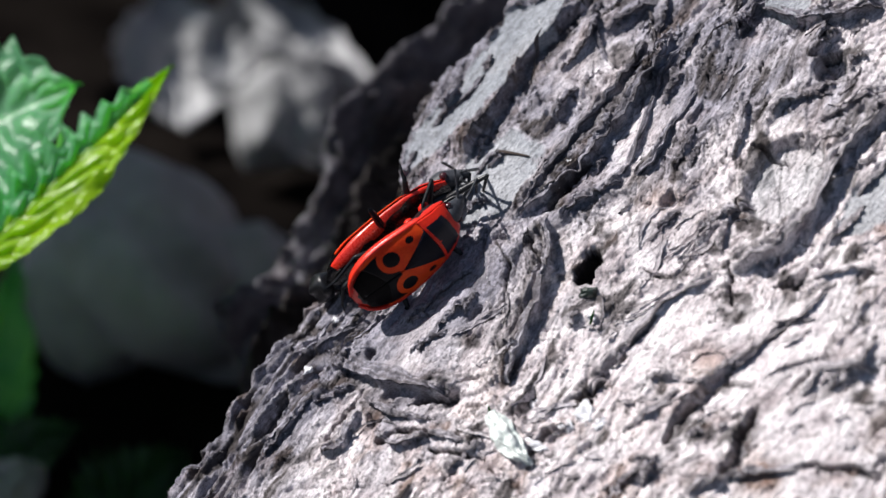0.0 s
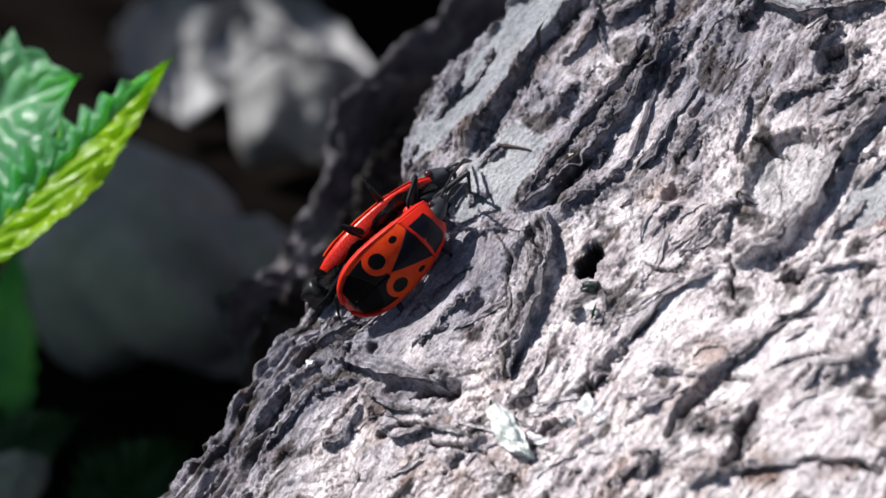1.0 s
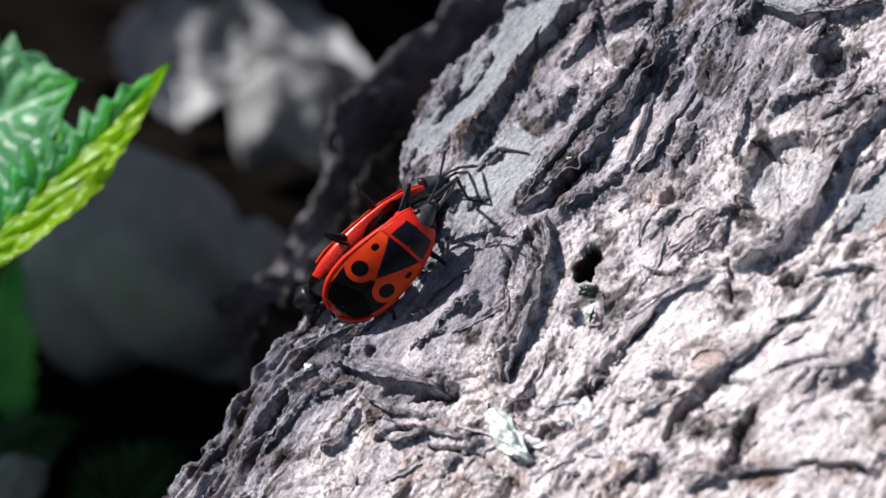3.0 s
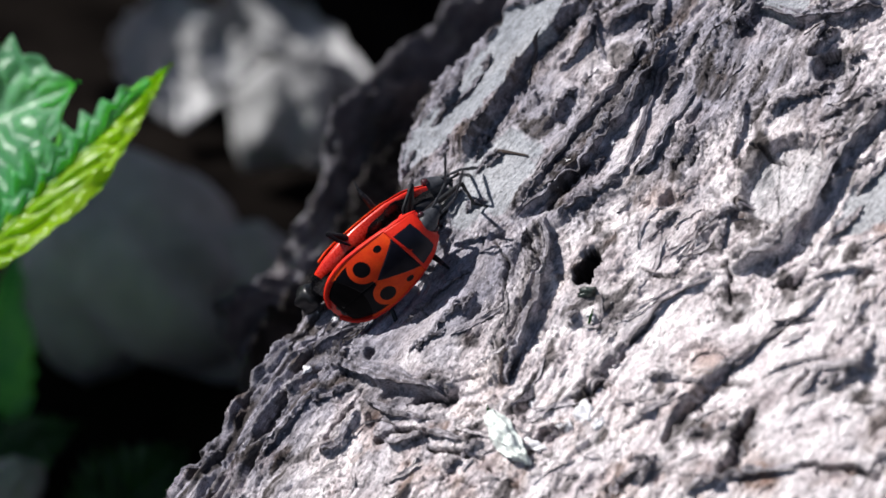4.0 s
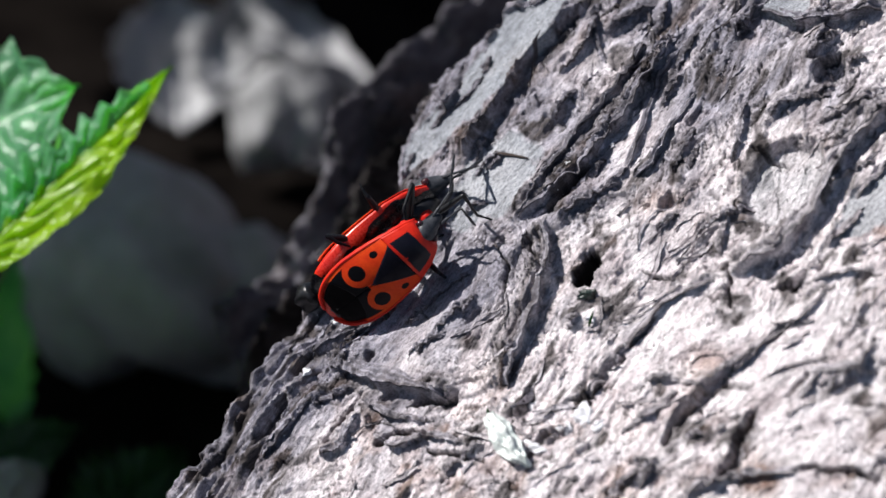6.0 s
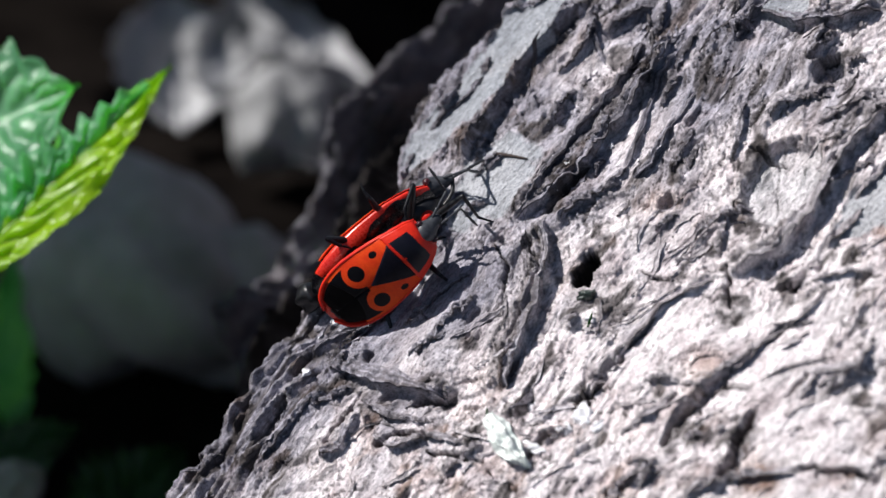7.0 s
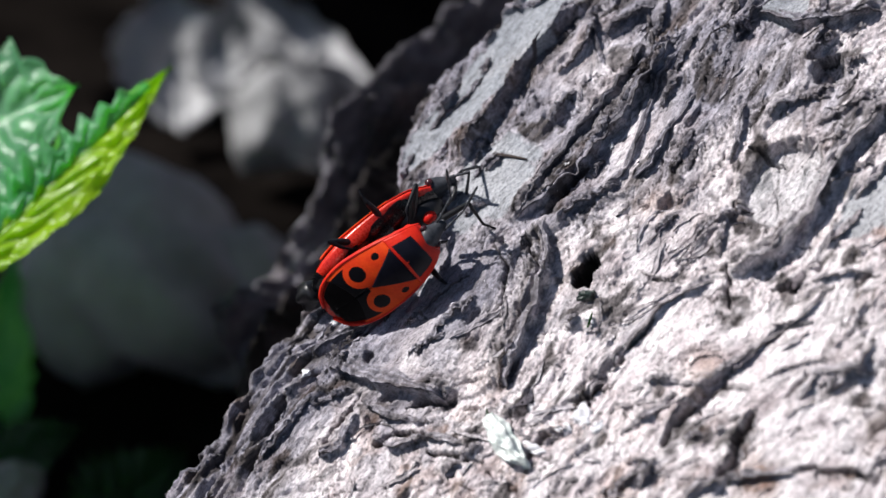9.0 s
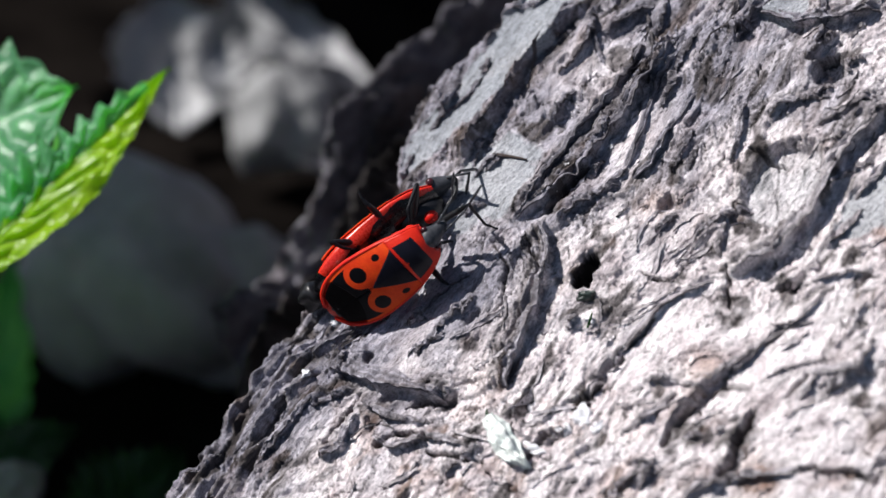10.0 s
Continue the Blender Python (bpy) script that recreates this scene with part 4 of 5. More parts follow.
bug_b, feelers_b, feeler_tips_b, legs_b = fire_bug("fire_bug", "red and black fire bug tipped on its side against its mate", REAR_LEGS,
                                                   ((0.34, 4.55, 0.2), (-0.34, 4.55, 0.2)), 1.0, 3.0, 0.80, 0.52, 25)
bug_b.scale = (1.22, 1.22, 1.22)


# ---- husk and crumbs on the bark ----
def husk():
    ob = thing("seed_husk", "crumpled greenish-white husk stuck to the bark", "husk", TRUNK)
    (s0, q0), (s1, q1) = [(-6.69, 10.03), (-7.87, 13.89)]
    u, v = np.meshgrid(np.linspace(0, 1, 40), np.linspace(-1, 1, 24), indexing="ij")
    wide = 0.78 * np.sin(np.clip(u * 0.92 + 0.08, 0, 1) * math.pi) ** 0.7
    s = s0 + (s1 - s0) * u + v * wide * 0.8 + 0.9 * (u - 0.5) ** 2 + 0.2 * fbm(u * 4, v * 2, 3, 60)
    q = q0 + (q1 - q0) * u + v * wide * 0.55 + 0.12 * fbm(u * 4, v * 2, 3, 61)
    h = float(bark_height((s0 + s1) / 2, (q0 + q1) / 2)) + 0.35 + 0.75 * (1 - v ** 2) * wide + 0.30 * fbm(u * 6, v * 3, 4, 62)
    top = np.stack([s, q, h], -1).reshape(-1, 3)
    low = top - np.array([0, 0, 0.35])
    f = grid_faces(40, 24)
    mesh_object("shell", np.vstack([top, low]), np.vstack([f[:, ::-1], f + len(top)]), LICHEN, ob)


husk()


def crumb(place, size, seed, name, label, mat):
    (s, q), = place
    rnd = np.random.RandomState(seed)
    v, f = ball((0, 0, 0), size, 9, 12)
    v = np.array([tuple(p) for p in v])
    v *= 1 + 0.8 * fbm(v[:, 0:1] / size[0] + seed, v[:, 1:2] / size[1] + v[:, 2:3], 3, seed)
    h = float(bark_height(s, q))
    ob = mesh_object(name, v, f, mat, smooth=False)
    ob.matrix_world = TRUNK @ pose(s * MM, q * MM, (h + size[2] * 0.35) * MM, 0, 0, rnd.rand() * 180)
    tagged(ob, label, "crumb", "crumbs on the bark")


for k, (place, size) in enumerate((
        ([(-6.49, 13.17)], (0.35, 0.6, 0.25)), ([(-3.39, 14.41)], (0.5, 0.6, 0.3)), ([(-3.27, 15.54)], (0.35, 0.3, 0.25)),
        ([(8.46, 3.43)], (0.13, 0.16, 0.13)), ([(-7.39, -2.91)], (0.26, 0.18, 0.15)), ([(-4.46, 11.2)], (0.5, 0.4, 0.3)),
        ([(1.56, 11.06)], (0.25, 0.2, 0.2)), ([(-10.87, -1.95)], (0.3, 0.2, 0.2)), ([(11.1, 4.59)], (0.15, 0.15, 0.12)),
        ([(-4.66, 14.06)], (0.4, 0.35, 0.3)))):
    crumb(place, size, 70 + k, "bark_crumb", "small whitish crumb lying on the bark", CRYSTAL)


crumb([(2.55, 9.85)], (0.55, 0.30, 0.28), 91, "plant_scrap", "dark green glossy plant scrap lodged below a hole in the bark", SCRAP)


def splinter(line, radii, lift):
    pts = []
    for s, q in line:
        h = float(bark_height(s, q))
        pts.append((s, q, h + lift))
    ob = mesh_object("splinter", *tube(pts, radii, 7, 4), TWIG)
    ob.matrix_world = TRUNK
    tagged(ob, "thin dark splinter lying on the bark", "splinter")


splinter([(6.72, -1.34), (7.18, -0.43), (7.56, 0.67)], [0.14, 0.10, 0.05], 0.12)


def sprout(line):
    pts = [(s, q, float(bark_height(s, q)) + 0.15 + 0.2 * i) for i, (s, q) in enumerate(line)]
    ob = mesh_object("moss_sprout", *tube(pts, [0.06, 0.10, 0.03], 7, 4), LEAFBACK)
    ob.matrix_world = TRUNK
    tagged(ob, "tiny yellow-green moss sprout in a bark crack", "moss")


sprout([(1.07, 11.15), (1.46, 11.1), (1.87, 11.07)])
sprout([(-6.7, 10.21), (-6.51, 9.86), (-6.29, 9.68)])



# ---- leaf litter, stones and plants behind ----
def stone(centre, size, seed, mat, name="stone", label="rounded grey stone lying on the soil", category="stone"):
    v, f = ball((0, 0, 0), size, 26, 40)
    v = np.array([tuple(p) for p in v])
    n = v / np.maximum(np.linalg.norm(v, axis=1, keepdims=True), 1e-6)
    b = fbm(n[:, 0] * 1.3 + seed, n[:, 1] * 1.3 + n[:, 2] * 0.9, 4, seed)
    v = v * (1 + 0.22 * b)[:, None]
    ob = mesh_object(name, v, f, mat)
    ob.location = Vector(centre) * MM
    ob.rotation_euler = (0, 0, seed * 1.7)
    tagged(ob, label, category)


def dead_leaf(centre, length, wide, turn, curl, seed):
    """A curled dry leaf with a raised midrib, lying on the litter."""
    ob = thing("dead_leaf", "curled grey dead leaf lying on the soil", "leaf", Matrix.Translation(Vector(centre) * MM) @ pose(0, 0, 0, *turn), "leaf litter")
    u, v = np.meshgrid(np.linspace(0, 1, 40), np.linspace(-1, 1, 24), indexing="ij")
    w = wide * np.sin(np.clip(u * 0.96 + 0.03, 0, 1) * math.pi) ** 0.75 * (1 + 0.08 * np.sin(u * 40))
    ang = v * curl
    x = w * np.sin(ang) / max(curl, 0.1)
    z = w * (1 - np.cos(ang)) / max(curl, 0.1) + 0.9 * fbm(u * 3, v * 2, 3, seed) + 0.2 * length * (u - 0.5) ** 2
    y = (u - 0.5) * length + 0.6 * fbm(u * 3 + 9, v * 2, 2, seed)
    top = np.stack([x, y, z], -1).reshape(-1, 3)
    f = grid_faces(40, 24)
    mesh_object("blade", np.vstack([top, top - np.array([0, 0, 0.3])]), np.vstack([f, f[:, ::-1] + len(top)]), LITTER, ob)
    mid = np.stack([x, y, z], -1)[::4, 12]
    mesh_object("midrib", *tube([tuple(p) for p in mid], [0.35] * len(mid), 6, 2), LITTER, ob)


def nettle_leaf(parent, base, tip, up, wide, teeth, mat, fold=0.3, droop=0.1, label="", taper=0.45, bite=0.30, lop=1.0, wrinkle=0.45, far_bite=0.4, upper=None):
    """A saw-toothed leaf from base to tip (plan millimetres): blade with sunken veins, midrib."""
    a, b = Vector(base), Vector(tip)
    y = (b - a).normalized()
    z = Vector(up)
    z = (z - y * z.dot(y)).normalized()
    x = y.cross(z)
    length = (b - a).length
    nu, nv = 150, 61
    u, v = np.meshgrid(np.linspace(0, 1, nu), np.linspace(-1, 1, nv), indexing="ij")
    w = wide * np.sin(np.clip(u * 0.97 + 0.05, 0, 1) * math.pi) ** 0.85 * (1 - taper * u) * np.where(v < 0, lop, 1.0)
    tooth = saw(u * teeth, 0.25)
    w = w * (1 - bite * np.where(v < 0, 1.0, far_bite) * (1 - tooth) * ease(0.1, 0.3, u + 0.2)) + 0.05
    side = np.abs(v) * w
    vein = np.abs(((u * 8 + 0.5 * fbm(u * 3, v * 2, 3, 51) - np.abs(v) * 1.6) % 1.0) - 0.5) * 2
    hgt = fold * side + wrinkle * ease(0.0, 0.8, vein) * ease(0.03, 0.2, np.abs(v)) * (1 - 0.6 * np.abs(v)) - droop * length * u * u
    hgt = hgt + 0.5 * fbm(u * 5, v * 2, 3, 50) * np.abs(v)
    X, Y, Z = v * w, u * length + 0.35 * side * (1 - u), hgt
    P = np.array(a)[None, None] + X[..., None] * np.array(x) + Y[..., None] * np.array(y) + Z[..., None] * np.array(z)
    top = P.reshape(-1, 3)
    f = grid_faces(nu, nv)
    ob = mesh_object("leaf", top, f, mat, parent, label)
    # Upper half painted teal for the sky sheen, with a toothed border.
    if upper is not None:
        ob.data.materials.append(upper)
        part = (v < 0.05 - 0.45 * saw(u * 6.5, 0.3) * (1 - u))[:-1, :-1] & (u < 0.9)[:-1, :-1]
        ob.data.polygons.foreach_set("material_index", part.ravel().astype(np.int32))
    line = P[::10, nv // 2]
    mesh_object("midrib", *tube([tuple(p - np.array(z) * 0.1) for p in line], [0.32 - 0.26 * i / len(line) for i in range(len(line))], 7, 2), mat, ob)
    return ob


plant = thing("nettle_plant", "green saw-toothed nettle leaves standing beside the trunk", "plant", PLAN)
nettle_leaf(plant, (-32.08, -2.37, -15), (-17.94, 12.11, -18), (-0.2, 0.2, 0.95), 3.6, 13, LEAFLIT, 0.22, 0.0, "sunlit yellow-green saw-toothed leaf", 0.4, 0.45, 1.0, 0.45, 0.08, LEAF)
nettle_leaf(plant, (-42.9, 3.5, -23), (-24.22, 10.98, -19.5), (-0.14, 0.36, 0.92), 14.5, 12, LEAF, 0.15, 0.0, "deep green crinkled leaf")
nettle_leaf(plant, (-38.38, -19.06, -54), (-33.15, 0.04, -46), (0.5, 0.1, 0.8), 4.6, 10, LEAF, 0.2, 0.0)
nettle_leaf(plant, (-41.23, -20.05, -46), (-27.5, -13.4, -44), (0.1, 0.5, 0.8), 5.5, 10, LEAFBACK, 0.2, 0.0)
nettle_leaf(plant, (-28.11, -22.82, -40), (-19.83, -15.24, -46), (0.2, 0.5, 0.8), 6.0, 10, LEAFBACK, 0.2, 0.0)
# Unseen leaves added out of view to shade the ground at lower left.
for (base, tip), wide in ((((-93.27, 22.57, -11.95), (-60, 51.33, -10.72)), 14.0), (((-91.53, 33.77, -18.4), (-58.26, 62.54, -17.16)), 20.0), (((-88.33, 34.52, -8.53), (-55.06, 63.28, -7.29)), 14.0), (((-94.39, 35.28, -26.02), (-61.12, 64.05, -24.78)), 20.0), (((-94.68, 46.21, -18.4), (-61.41, 74.98, -17.17)), 20.0)):
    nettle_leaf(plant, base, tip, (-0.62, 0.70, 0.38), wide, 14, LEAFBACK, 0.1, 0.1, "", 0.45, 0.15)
# One more unseen leaf, added to darken the soil at the top.
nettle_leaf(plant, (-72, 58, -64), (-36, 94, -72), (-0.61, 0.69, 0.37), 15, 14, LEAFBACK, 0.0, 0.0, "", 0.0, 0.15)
mesh_object("stem", *tube([(-50.76, -37.88, -60), (-44.65, -14.39, -30), (-42.4, 4.22, -21), (-43.51, 23.96, -18)], [1.3, 1.1, 0.9, 0.6], 10, 8), LEAF, plant)
mesh_object("leaf_stalk", *tube([(-44.65, -14.39, -30), (-38.28, -7.44, -18), (-32.08, -2.17, -15)], [0.6, 0.5, 0.45], 8, 5), LEAF, plant)

stone((-25.6, 44.6, 7), (11.2, 9, 8), 3, DARKSTONE, label="large dark stone half sunk in soil")
stone((-18.35, 43.48, 4), (8, 7, 6), 5, DARKSTONE)
stone((-32.55, 22.24, 2), (3, 2.5, 2.5), 8, DARKSTONE)
stone((-14.05, 65.19, 8), (5, 4, 5), 15, STONE)
dead_leaf((-24.67, 75.0, 8), 13, 7, (40, 10, 20), 0.9, 21)
dead_leaf((-19.04, 77.0, 9), 11, 4, (30, 30, -20), 1.2, 22)
dead_leaf((-14.67, 77.68, 9), 24, 4, (20, 20, 60), 1.5, 23)
dead_leaf((-12.08, 71.68, 9), 12, 4, (30, 20, 100), 1.0, 27)
dead_leaf((-14.0, 64.5, 7.6), 13, 3.5, (30, -20, 60), 1.0, 28)
dead_leaf((-13.2, 67.5, 8), 12, 4.5, (35, -10, -50), 1.1, 24)


def grass_blade(base, tip, wide):
    """A keeled blade from base to tip, plan millimetres."""
    a, b = Vector(base), Vector(tip)
    ob = thing("grass_blade", "dark green blade of grass beside the trunk", "grass", PLAN)
    u, v = np.meshgrid(np.linspace(0, 1, 40), np.linspace(-1, 1, 9), indexing="ij")
    y = (b - a).normalized()
    x = y.cross(Vector((0.2, 0.1, 1))).normalized()
    z = x.cross(y)
    w = wide * (1 - u) ** 0.5
    P = np.array(a) + (u * (b - a).length)[..., None] * np.array(y) + (v * w)[..., None] * np.array(x) + (0.4 * np.abs(v) * w - 6 * u * (1 - u))[..., None] * np.array(z)
    mesh_object("blade", P.reshape(-1, 3), grid_faces(40, 9), LEAFBACK, ob)


grass_blade((28.5, -54.47, -30), (24.34, -10.37, 8), 2.2)



def motions():
    walk(bug_a, [
        (0, pose(-0.00220, 0.00046, 0.03915, 76.1, 58.2, 21.6)),
        (0.5, pose(-0.00246, 0.00040, 0.03906, 70.2, 57.7, 12.3)),
        (0.6, pose(-0.00281, 0.00028, 0.03883, 64.8, 54.6, 9.5)),
        (0.85, pose(-0.00289, 0.00026, 0.03878, 63.8, 53.9, 9.0)),
        (1, pose(-0.00305, 0.00021, 0.03868, 61.6, 52.4, 7.9)),
        (1.5, pose(-0.00310, 0.00016, 0.03860, 61.3, 51.2, 6.5)),
        (2, pose(-0.00310, 0.00016, 0.03865, 64.4, 51.7, 9.5)),
        (2.25, pose(-0.00317, 0.00016, 0.03864, 64.4, 51.2, 8.7)),
        (2.4, pose(-0.00364, 0.00012, 0.03858, 64.9, 47.9, 3.5)),
        (2.5, pose(-0.00382, 0.00011, 0.03856, 65.1, 46.6, 1.6)),
        (2.7, pose(-0.00379, 0.00011, 0.03856, 65.4, 46.6, 1.5)),
        (4, pose(-0.00352, 0.00012, 0.03857, 67.3, 47.2, 0.0)),
        (4.5, pose(-0.00372, 0.00004, 0.03848, 66.2, 48.0, -4.0)),
        (5, pose(-0.00369, 0.00005, 0.03846, 67.8, 47.7, -5.3)),
        (5.5, pose(-0.00372, 0.00004, 0.03844, 70.0, 48.9, -3.3)),
        (7, pose(-0.00369, -0.00000, 0.03842, 66.5, 47.4, -8.2)),
        (7.5, pose(-0.00363, 0.00006, 0.03850, 69.6, 48.4, -4.6)),
        (8, pose(-0.00367, 0.00002, 0.03846, 67.1, 48.8, -7.3)),
        (8.5, pose(-0.00359, 0.00002, 0.03846, 66.9, 49.4, -6.7)),
        (9, pose(-0.00359, -0.00002, 0.03837, 68.7, 50.3, -8.9)),
        (9.5, pose(-0.00351, -0.00002, 0.03838, 71.8, 49.7, -7.6)),
        (10, pose(-0.00352, -0.00005, 0.03836, 71.1, 49.5, -8.8)),
    ])
    walk(bug_b, [
        (0, pose(-0.00339, 0.00425, 0.03850, 44.0, -44.4, -105.9)),
        (0.5, pose(-0.00353, 0.00419, 0.03842, 44.4, -44.4, -105.9)),
        (0.6, pose(-0.00409, 0.00407, 0.03825, 51.0, -47.1, -111.7)),
        (1, pose(-0.00418, 0.00398, 0.03811, 51.5, -47.0, -111.8)),
        (2, pose(-0.00431, 0.00389, 0.03799, 51.4, -47.0, -111.7)),
        (2.5, pose(-0.00457, 0.00383, 0.03791, 51.2, -47.1, -111.7)),
        (4, pose(-0.00430, 0.00391, 0.03803, 50.2, -47.4, -111.5)),
        (5.5, pose(-0.00429, 0.00401, 0.03817, 49.8, -47.5, -111.4)),
        (7.5, pose(-0.00413, 0.00405, 0.03823, 49.4, -47.6, -111.4)),
        (9, pose(-0.00406, 0.00408, 0.03827, 48.4, -47.8, -111.1)),
        (10, pose(-0.00397, 0.00408, 0.03828, 49.1, -47.7, -111.2)),
    ])
    walk(feelers_a[0], [
        (0, pose(-0.00034, 0.00455, 0.00020, -12.9, -0.0, 53.4)),
        (0.5, pose(-0.00034, 0.00455, 0.00020, -5.4, -0.0, 61.7)),
        (0.7, pose(-0.00034, 0.00455, 0.00020, 18.0, -0.0, 37.9)),
        (1, pose(-0.00034, 0.00455, 0.00020, 30.2, -0.0, 35.2)),
        (2, pose(-0.00034, 0.00455, 0.00020, 16.8, -0.0, 72.0)),
        (2.5, pose(-0.00034, 0.00455, 0.00020, 16.6, -0.0, 31.9)),
        (4, pose(-0.00034, 0.00455, 0.00020, 16.3, 0.0, 22.7)),
        (4.5, pose(-0.00034, 0.00455, 0.00020, 4.3, 0.0, 22.7)),
        (5, pose(-0.00034, 0.00455, 0.00020, -11.1, -0.0, 16.9)),
        (5.5, pose(-0.00034, 0.00455, 0.00020, -8.6, 0.0, 7.6)),
        (7, pose(-0.00034, 0.00455, 0.00020, -10.9, -0.0, 16.0)),
        (7.5, pose(-0.00034, 0.00455, 0.00020, -12.6, -0.0, 17.5)),
        (8, pose(-0.00034, 0.00455, 0.00020, -5.2, 0.0, -0.0)),
        (8.5, pose(-0.00034, 0.00455, 0.00020, -10.2, -0.0, 15.8)),
        (9, pose(-0.00034, 0.00455, 0.00020, 1.7, -0.0, 22.2)),
        (9.5, pose(-0.00034, 0.00455, 0.00020, 11.0, -0.0, 28.9)),
        (10, pose(-0.00034, 0.00455, 0.00020, -2.0, -0.0, 20.2)),
    ])
    walk(feeler_tips_a[0], [
        (0, pose(0.00000, 0.00175, 0.00000, 33.6, 0.0, 59.0)),
        (0.5, pose(0.00000, 0.00175, 0.00000, 36.2, 0.0, 25.1)),
        (0.7, pose(0.00000, 0.00175, 0.00000, 32.7, 0.0, 27.2)),
        (1, pose(0.00000, 0.00175, 0.00000, 22.8, 0.0, 12.5)),
        (2, pose(0.00000, 0.00175, 0.00000, 1.3, -0.0, 12.4)),
        (2.5, pose(0.00000, 0.00175, 0.00000, 12.5, -0.0, 14.5)),
        (4, pose(0.00000, 0.00175, 0.00000, 7.7, -0.0, 27.1)),
        (4.5, pose(0.00000, 0.00175, 0.00000, -22.4, -0.0, 35.5)),
        (5, pose(0.00000, 0.00175, 0.00000, -4.6, 0.0, 16.8)),
        (5.5, pose(0.00000, 0.00175, 0.00000, -5.7, 0.0, 17.1)),
        (7, pose(0.00000, 0.00175, 0.00000, 24.9, -0.0, 69.2)),
        (7.5, pose(0.00000, 0.00175, 0.00000, 10.9, -0.0, 34.5)),
        (8, pose(0.00000, 0.00175, 0.00000, -41.1, -0.0, -27.5)),
        (8.5, pose(0.00000, 0.00175, 0.00000, 30.0, -0.0, 67.8)),
        (9, pose(0.00000, 0.00175, 0.00000, 21.1, 0.0, 38.4)),
        (9.5, pose(0.00000, 0.00175, 0.00000, 22.5, 0.0, 40.8)),
        (10, pose(0.00000, 0.00175, 0.00000, 28.1, -0.0, 30.5)),
    ])
    walk(feelers_a[1], [
        (0, pose(0.00034, 0.00455, 0.00020, -3.4, -0.0, 19.0)),
        (0.5, pose(0.00034, 0.00455, 0.00020, -6.0, -0.0, 23.3)),
        (0.7, pose(0.00034, 0.00455, 0.00020, 4.7, -0.0, 13.0)),
        (1, pose(0.00034, 0.00455, 0.00020, 30.7, -0.0, 20.3)),
        (2, pose(0.00034, 0.00455, 0.00020, 42.7, -0.0, 36.9)),
        (2.5, pose(0.00034, 0.00455, 0.00020, 29.7, 0.0, 17.6)),
        (4, pose(0.00034, 0.00455, 0.00020, 35.5, -0.0, 19.1)),
        (4.5, pose(0.00034, 0.00455, 0.00020, 19.2, -0.0, 12.8)),
        (5, pose(0.00034, 0.00455, 0.00020, 13.7, -0.0, 12.3)),
        (5.5, pose(0.00034, 0.00455, 0.00020, 23.8, -0.0, 4.9)),
        (7, pose(0.00034, 0.00455, 0.00020, 21.6, -0.0, 3.6)),
        (7.5, pose(0.00034, 0.00455, 0.00020, 27.7, -0.0, 1.7)),
        (8, pose(0.00034, 0.00455, 0.00020, 29.1, 0.0, 1.5)),
        (8.5, pose(0.00034, 0.00455, 0.00020, 32.5, -0.0, 6.3)),
        (9, pose(0.00034, 0.00455, 0.00020, 13.4, -0.0, 10.8)),
        (9.5, pose(0.00034, 0.00455, 0.00020, 17.6, -0.0, 13.6)),
        (10, pose(0.00034, 0.00455, 0.00020, 5.7, -0.0, 9.0)),
    ])
    walk(feeler_tips_a[1], [
        (0, pose(0.00000, 0.00175, 0.00000, -36.7, 0.0, -116.8)),
        (0.5, pose(0.00000, 0.00175, 0.00000, -43.8, -0.0, -114.6)),
        (0.7, pose(0.00000, 0.00175, 0.00000, -38.2, -0.0, -115.7)),
        (1, pose(0.00000, 0.00175, 0.00000, -24.0, 0.0, -133.3)),
        (2, pose(0.00000, 0.00175, 0.00000, -24.9, -0.0, -122.4)),
        (2.5, pose(0.00000, 0.00175, 0.00000, 28.6, -0.0, 25.8)),
        (4, pose(0.00000, 0.00175, 0.00000, -6.3, 0.0, 19.0)),
        (4.5, pose(0.00000, 0.00175, 0.00000, -30.5, -0.0, 17.0)),
        (5, pose(0.00000, 0.00175, 0.00000, -69.4, -0.0, -47.7)),
        (5.5, pose(0.00000, 0.00175, 0.00000, -24.1, -0.0, -115.1)),
        (7, pose(0.00000, 0.00175, 0.00000, -25.8, -0.0, -109.4)),
        (7.5, pose(0.00000, 0.00175, 0.00000, -6.3, -0.0, -119.9)),
        (8, pose(0.00000, 0.00175, 0.00000, 18.7, -0.0, -120.1)),
        (8.5, pose(0.00000, 0.00175, 0.00000, -27.6, 0.0, -123.7)),
        (9, pose(0.00000, 0.00175, 0.00000, 15.5, 0.0, 18.6)),
        (9.5, pose(0.00000, 0.00175, 0.00000, -14.0, -0.0, 16.1)),
        (10, pose(0.00000, 0.00175, 0.00000, 16.5, 0.0, 15.6)),
    ])
    walk(feelers_b[0], [
        (0, pose(0.00034, 0.00455, 0.00020, -19.9, -0.0, -77.2)),
        (1, pose(0.00034, 0.00455, 0.00020, -24.8, -0.0, -63.6)),
        (2.5, pose(0.00034, 0.00455, 0.00020, -23.4, -0.0, -43.8)),
        (4, pose(0.00034, 0.00455, 0.00020, -24.1, 0.0, -48.0)),
        (5.5, pose(0.00034, 0.00455, 0.00020, -26.4, -0.0, -36.6)),
        (8, pose(0.00034, 0.00455, 0.00020, -27.2, 0.0, -41.3)),
        (9.5, pose(0.00034, 0.00455, 0.00020, -28.8, -0.0, -42.0)),
        (10, pose(0.00034, 0.00455, 0.00020, -30.1, -0.0, -43.7)),
    ])
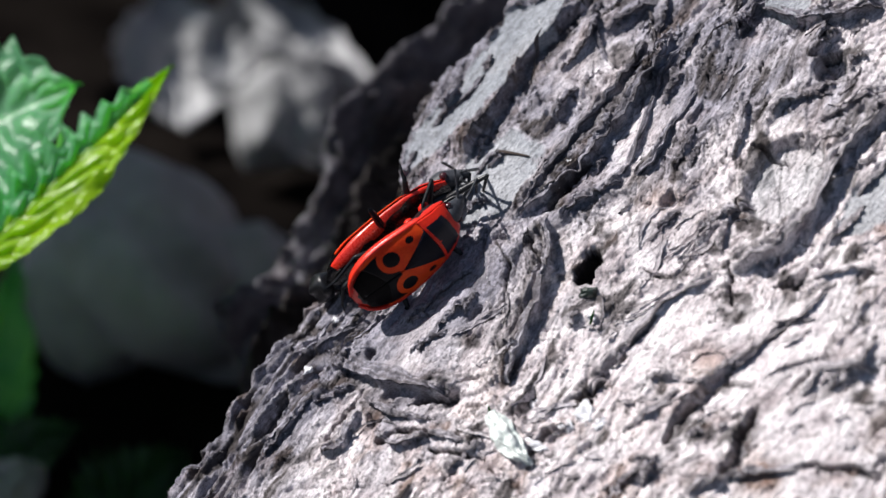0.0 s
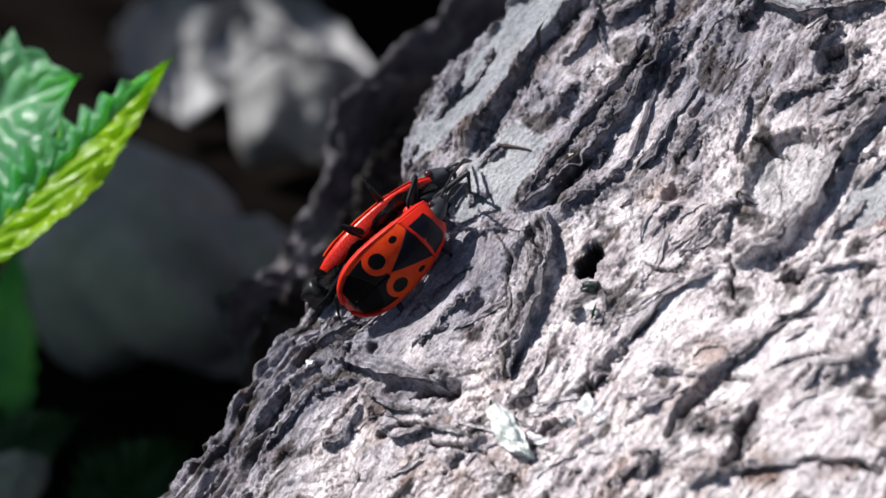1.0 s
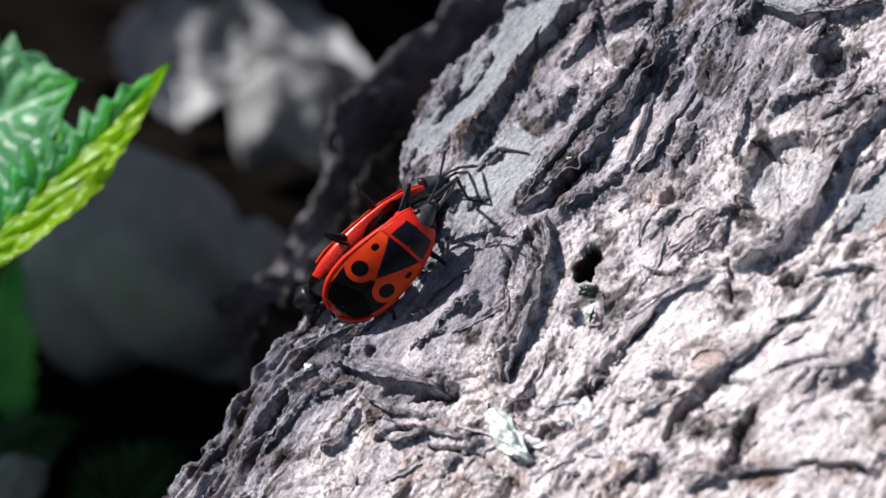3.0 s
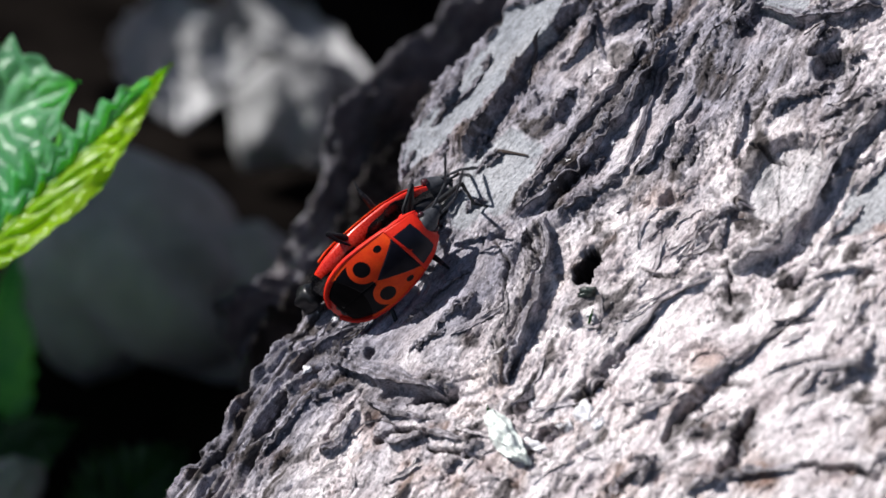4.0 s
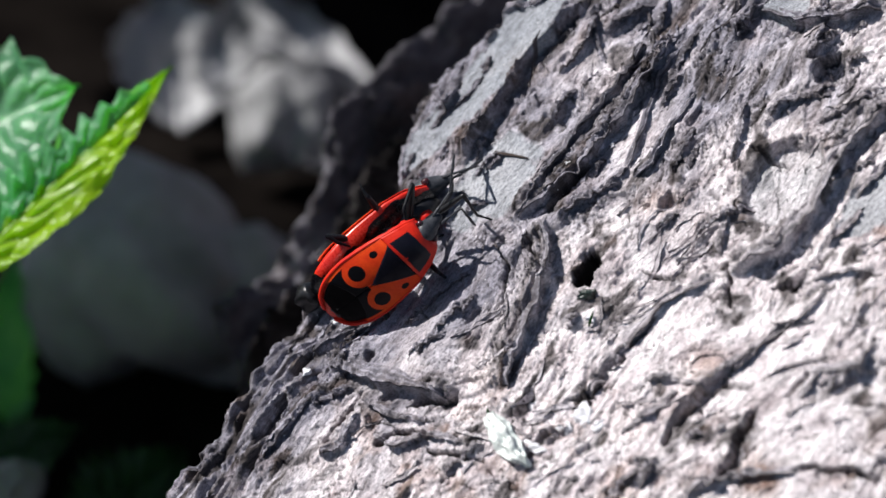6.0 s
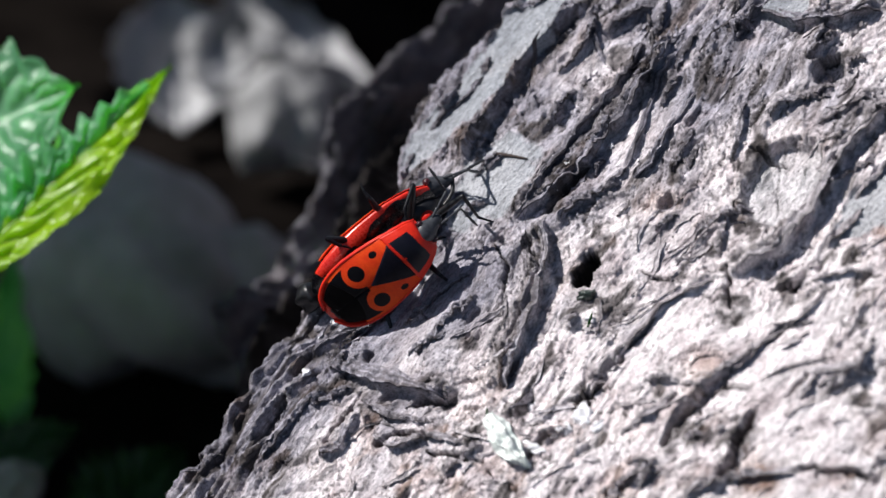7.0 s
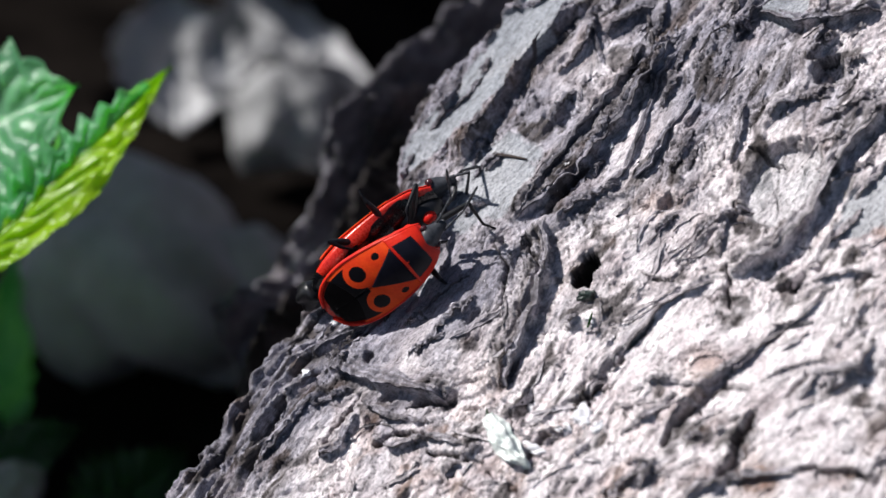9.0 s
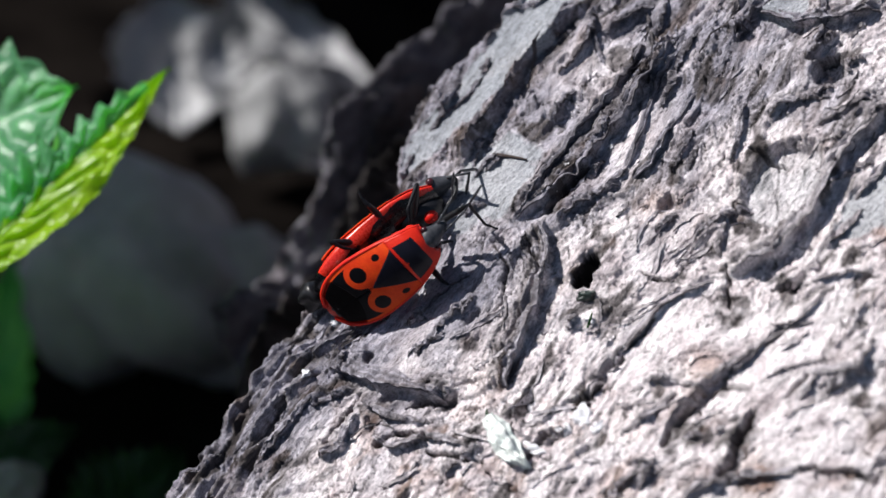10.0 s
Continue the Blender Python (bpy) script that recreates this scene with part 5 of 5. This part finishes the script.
    walk(feeler_tips_b[0], [
        (0, pose(0.00000, 0.00175, 0.00000, -9.9, -0.0, 155.5)),
        (1, pose(0.00000, 0.00175, 0.00000, -6.4, -0.0, 140.1)),
        (2.5, pose(0.00000, 0.00175, 0.00000, -3.4, -0.0, 116.8)),
        (4, pose(0.00000, 0.00175, 0.00000, -4.1, -0.0, 122.6)),
        (5.5, pose(0.00000, 0.00175, 0.00000, 5.3, 0.0, 117.8)),
        (8, pose(0.00000, 0.00175, 0.00000, -17.5, -0.0, 129.6)),
        (9.5, pose(0.00000, 0.00175, 0.00000, -28.5, -0.0, 154.3)),
        (10, pose(0.00000, 0.00175, 0.00000, -27.7, -0.0, 151.5)),
    ])
    walk(feelers_b[1], [
        (0, pose(-0.00034, 0.00455, 0.00020, -20.4, 0.0, -95.6)),
        (1, pose(-0.00034, 0.00455, 0.00020, -21.5, -0.0, -77.1)),
        (2.5, pose(-0.00034, 0.00455, 0.00020, -22.3, -0.0, -58.6)),
        (4, pose(-0.00034, 0.00455, 0.00020, -21.9, -0.0, -59.3)),
        (5.5, pose(-0.00034, 0.00455, 0.00020, -24.5, -0.0, -58.2)),
        (8, pose(-0.00034, 0.00455, 0.00020, -15.6, -0.0, -50.8)),
        (9.5, pose(-0.00034, 0.00455, 0.00020, -14.5, -0.0, -61.9)),
        (10, pose(-0.00034, 0.00455, 0.00020, -14.7, -0.0, -62.9)),
    ])
    walk(feeler_tips_b[1], [
        (0, pose(0.00000, 0.00175, 0.00000, -20.7, -0.0, 179.3)),
        (1, pose(0.00000, 0.00175, 0.00000, 1.8, -0.0, 149.4)),
        (2.5, pose(0.00000, 0.00175, 0.00000, -2.9, -0.0, 137.7)),
        (4, pose(0.00000, 0.00175, 0.00000, -8.0, -0.0, 139.9)),
        (5.5, pose(0.00000, 0.00175, 0.00000, 5.9, -0.0, 119.5)),
        (8, pose(0.00000, 0.00175, 0.00000, 6.8, -0.0, 116.2)),
        (9.5, pose(0.00000, 0.00175, 0.00000, -0.5, -0.0, 135.7)),
        (10, pose(0.00000, 0.00175, 0.00000, -1.0, -0.0, 136.7)),
    ])
    walk(legs_b[1], [
        (0, pose(0.00022, 0.00102, -0.00076, 0.1, -4.6, 29.0)),
        (0.5, pose(0.00022, 0.00102, -0.00076, 0.1, -3.1, 15.9)),
        (1, pose(0.00022, 0.00102, -0.00076, 0.1, -4.8, 2.1)),
        (2, pose(0.00022, 0.00102, -0.00076, 0.0, -1.8, -0.4)),
        (2.3, pose(0.00022, 0.00102, -0.00076, -0.1, 3.8, 2.8)),
        (2.5, pose(0.00022, 0.00102, -0.00076, -0.2, 12.6, 12.2)),
        (2.7, pose(0.00022, 0.00102, -0.00076, 0.0, -0.3, 7.0)),
        (4, pose(0.00022, 0.00102, -0.00076, 0.2, -10.7, -2.0)),
        (4.5, pose(0.00022, 0.00102, -0.00076, 0.2, -10.7, -4.2)),
        (5.5, pose(0.00022, 0.00102, -0.00076, 0.0, -1.8, 1.1)),
        (8, pose(0.00022, 0.00102, -0.00076, -0.0, 0.1, -0.0)),
        (9.5, pose(0.00022, 0.00102, -0.00076, -0.1, 4.3, -8.2)),
        (10, pose(0.00022, 0.00102, -0.00076, -0.1, 4.2, -8.2)),
    ])
    walk(legs_b[2], [
        (0, pose(0.00064, -0.00014, -0.00053, -2.3, -3.1, 39.0)),
        (0.5, pose(0.00064, -0.00014, -0.00053, -1.4, -2.0, 29.9)),
        (1, pose(0.00064, -0.00014, -0.00053, 1.7, 2.4, 17.8)),
        (2.5, pose(0.00064, -0.00014, -0.00053, -2.1, -2.8, 8.7)),
        (4.5, pose(0.00064, -0.00014, -0.00053, -2.8, -3.8, 6.2)),
        (5.5, pose(0.00064, -0.00014, -0.00053, -2.0, -2.8, 5.1)),
        (8, pose(0.00064, -0.00014, -0.00053, 0.0, 0.1, -0.0)),
        (9.5, pose(0.00064, -0.00014, -0.00053, 1.9, 2.6, 0.5)),
        (10, pose(0.00064, -0.00014, -0.00053, 1.7, 2.3, 0.4)),
    ])
    # the nettle stirs a little in the air
    walk(plant, [(t, PLAN @ Matrix.Translation(Vector((0.037 * a * MM, -0.037 * b * MM, 0)))) for t, a, b in (
        (0, 2, 2), (0.5, 5.7, 3.4), (1, -1.4, -0.4), (1.5, 2, 0), (2, 0.7, 0.3), (2.5, 2, 0), (4, 2.7, 0), (4.5, 1.7, -0.7),
        (5, 0, 0), (5.5, 2, 2), (7, 2, 0), (8, 3, 0), (9, 2, 0), (10, 0, 1))])


motions()
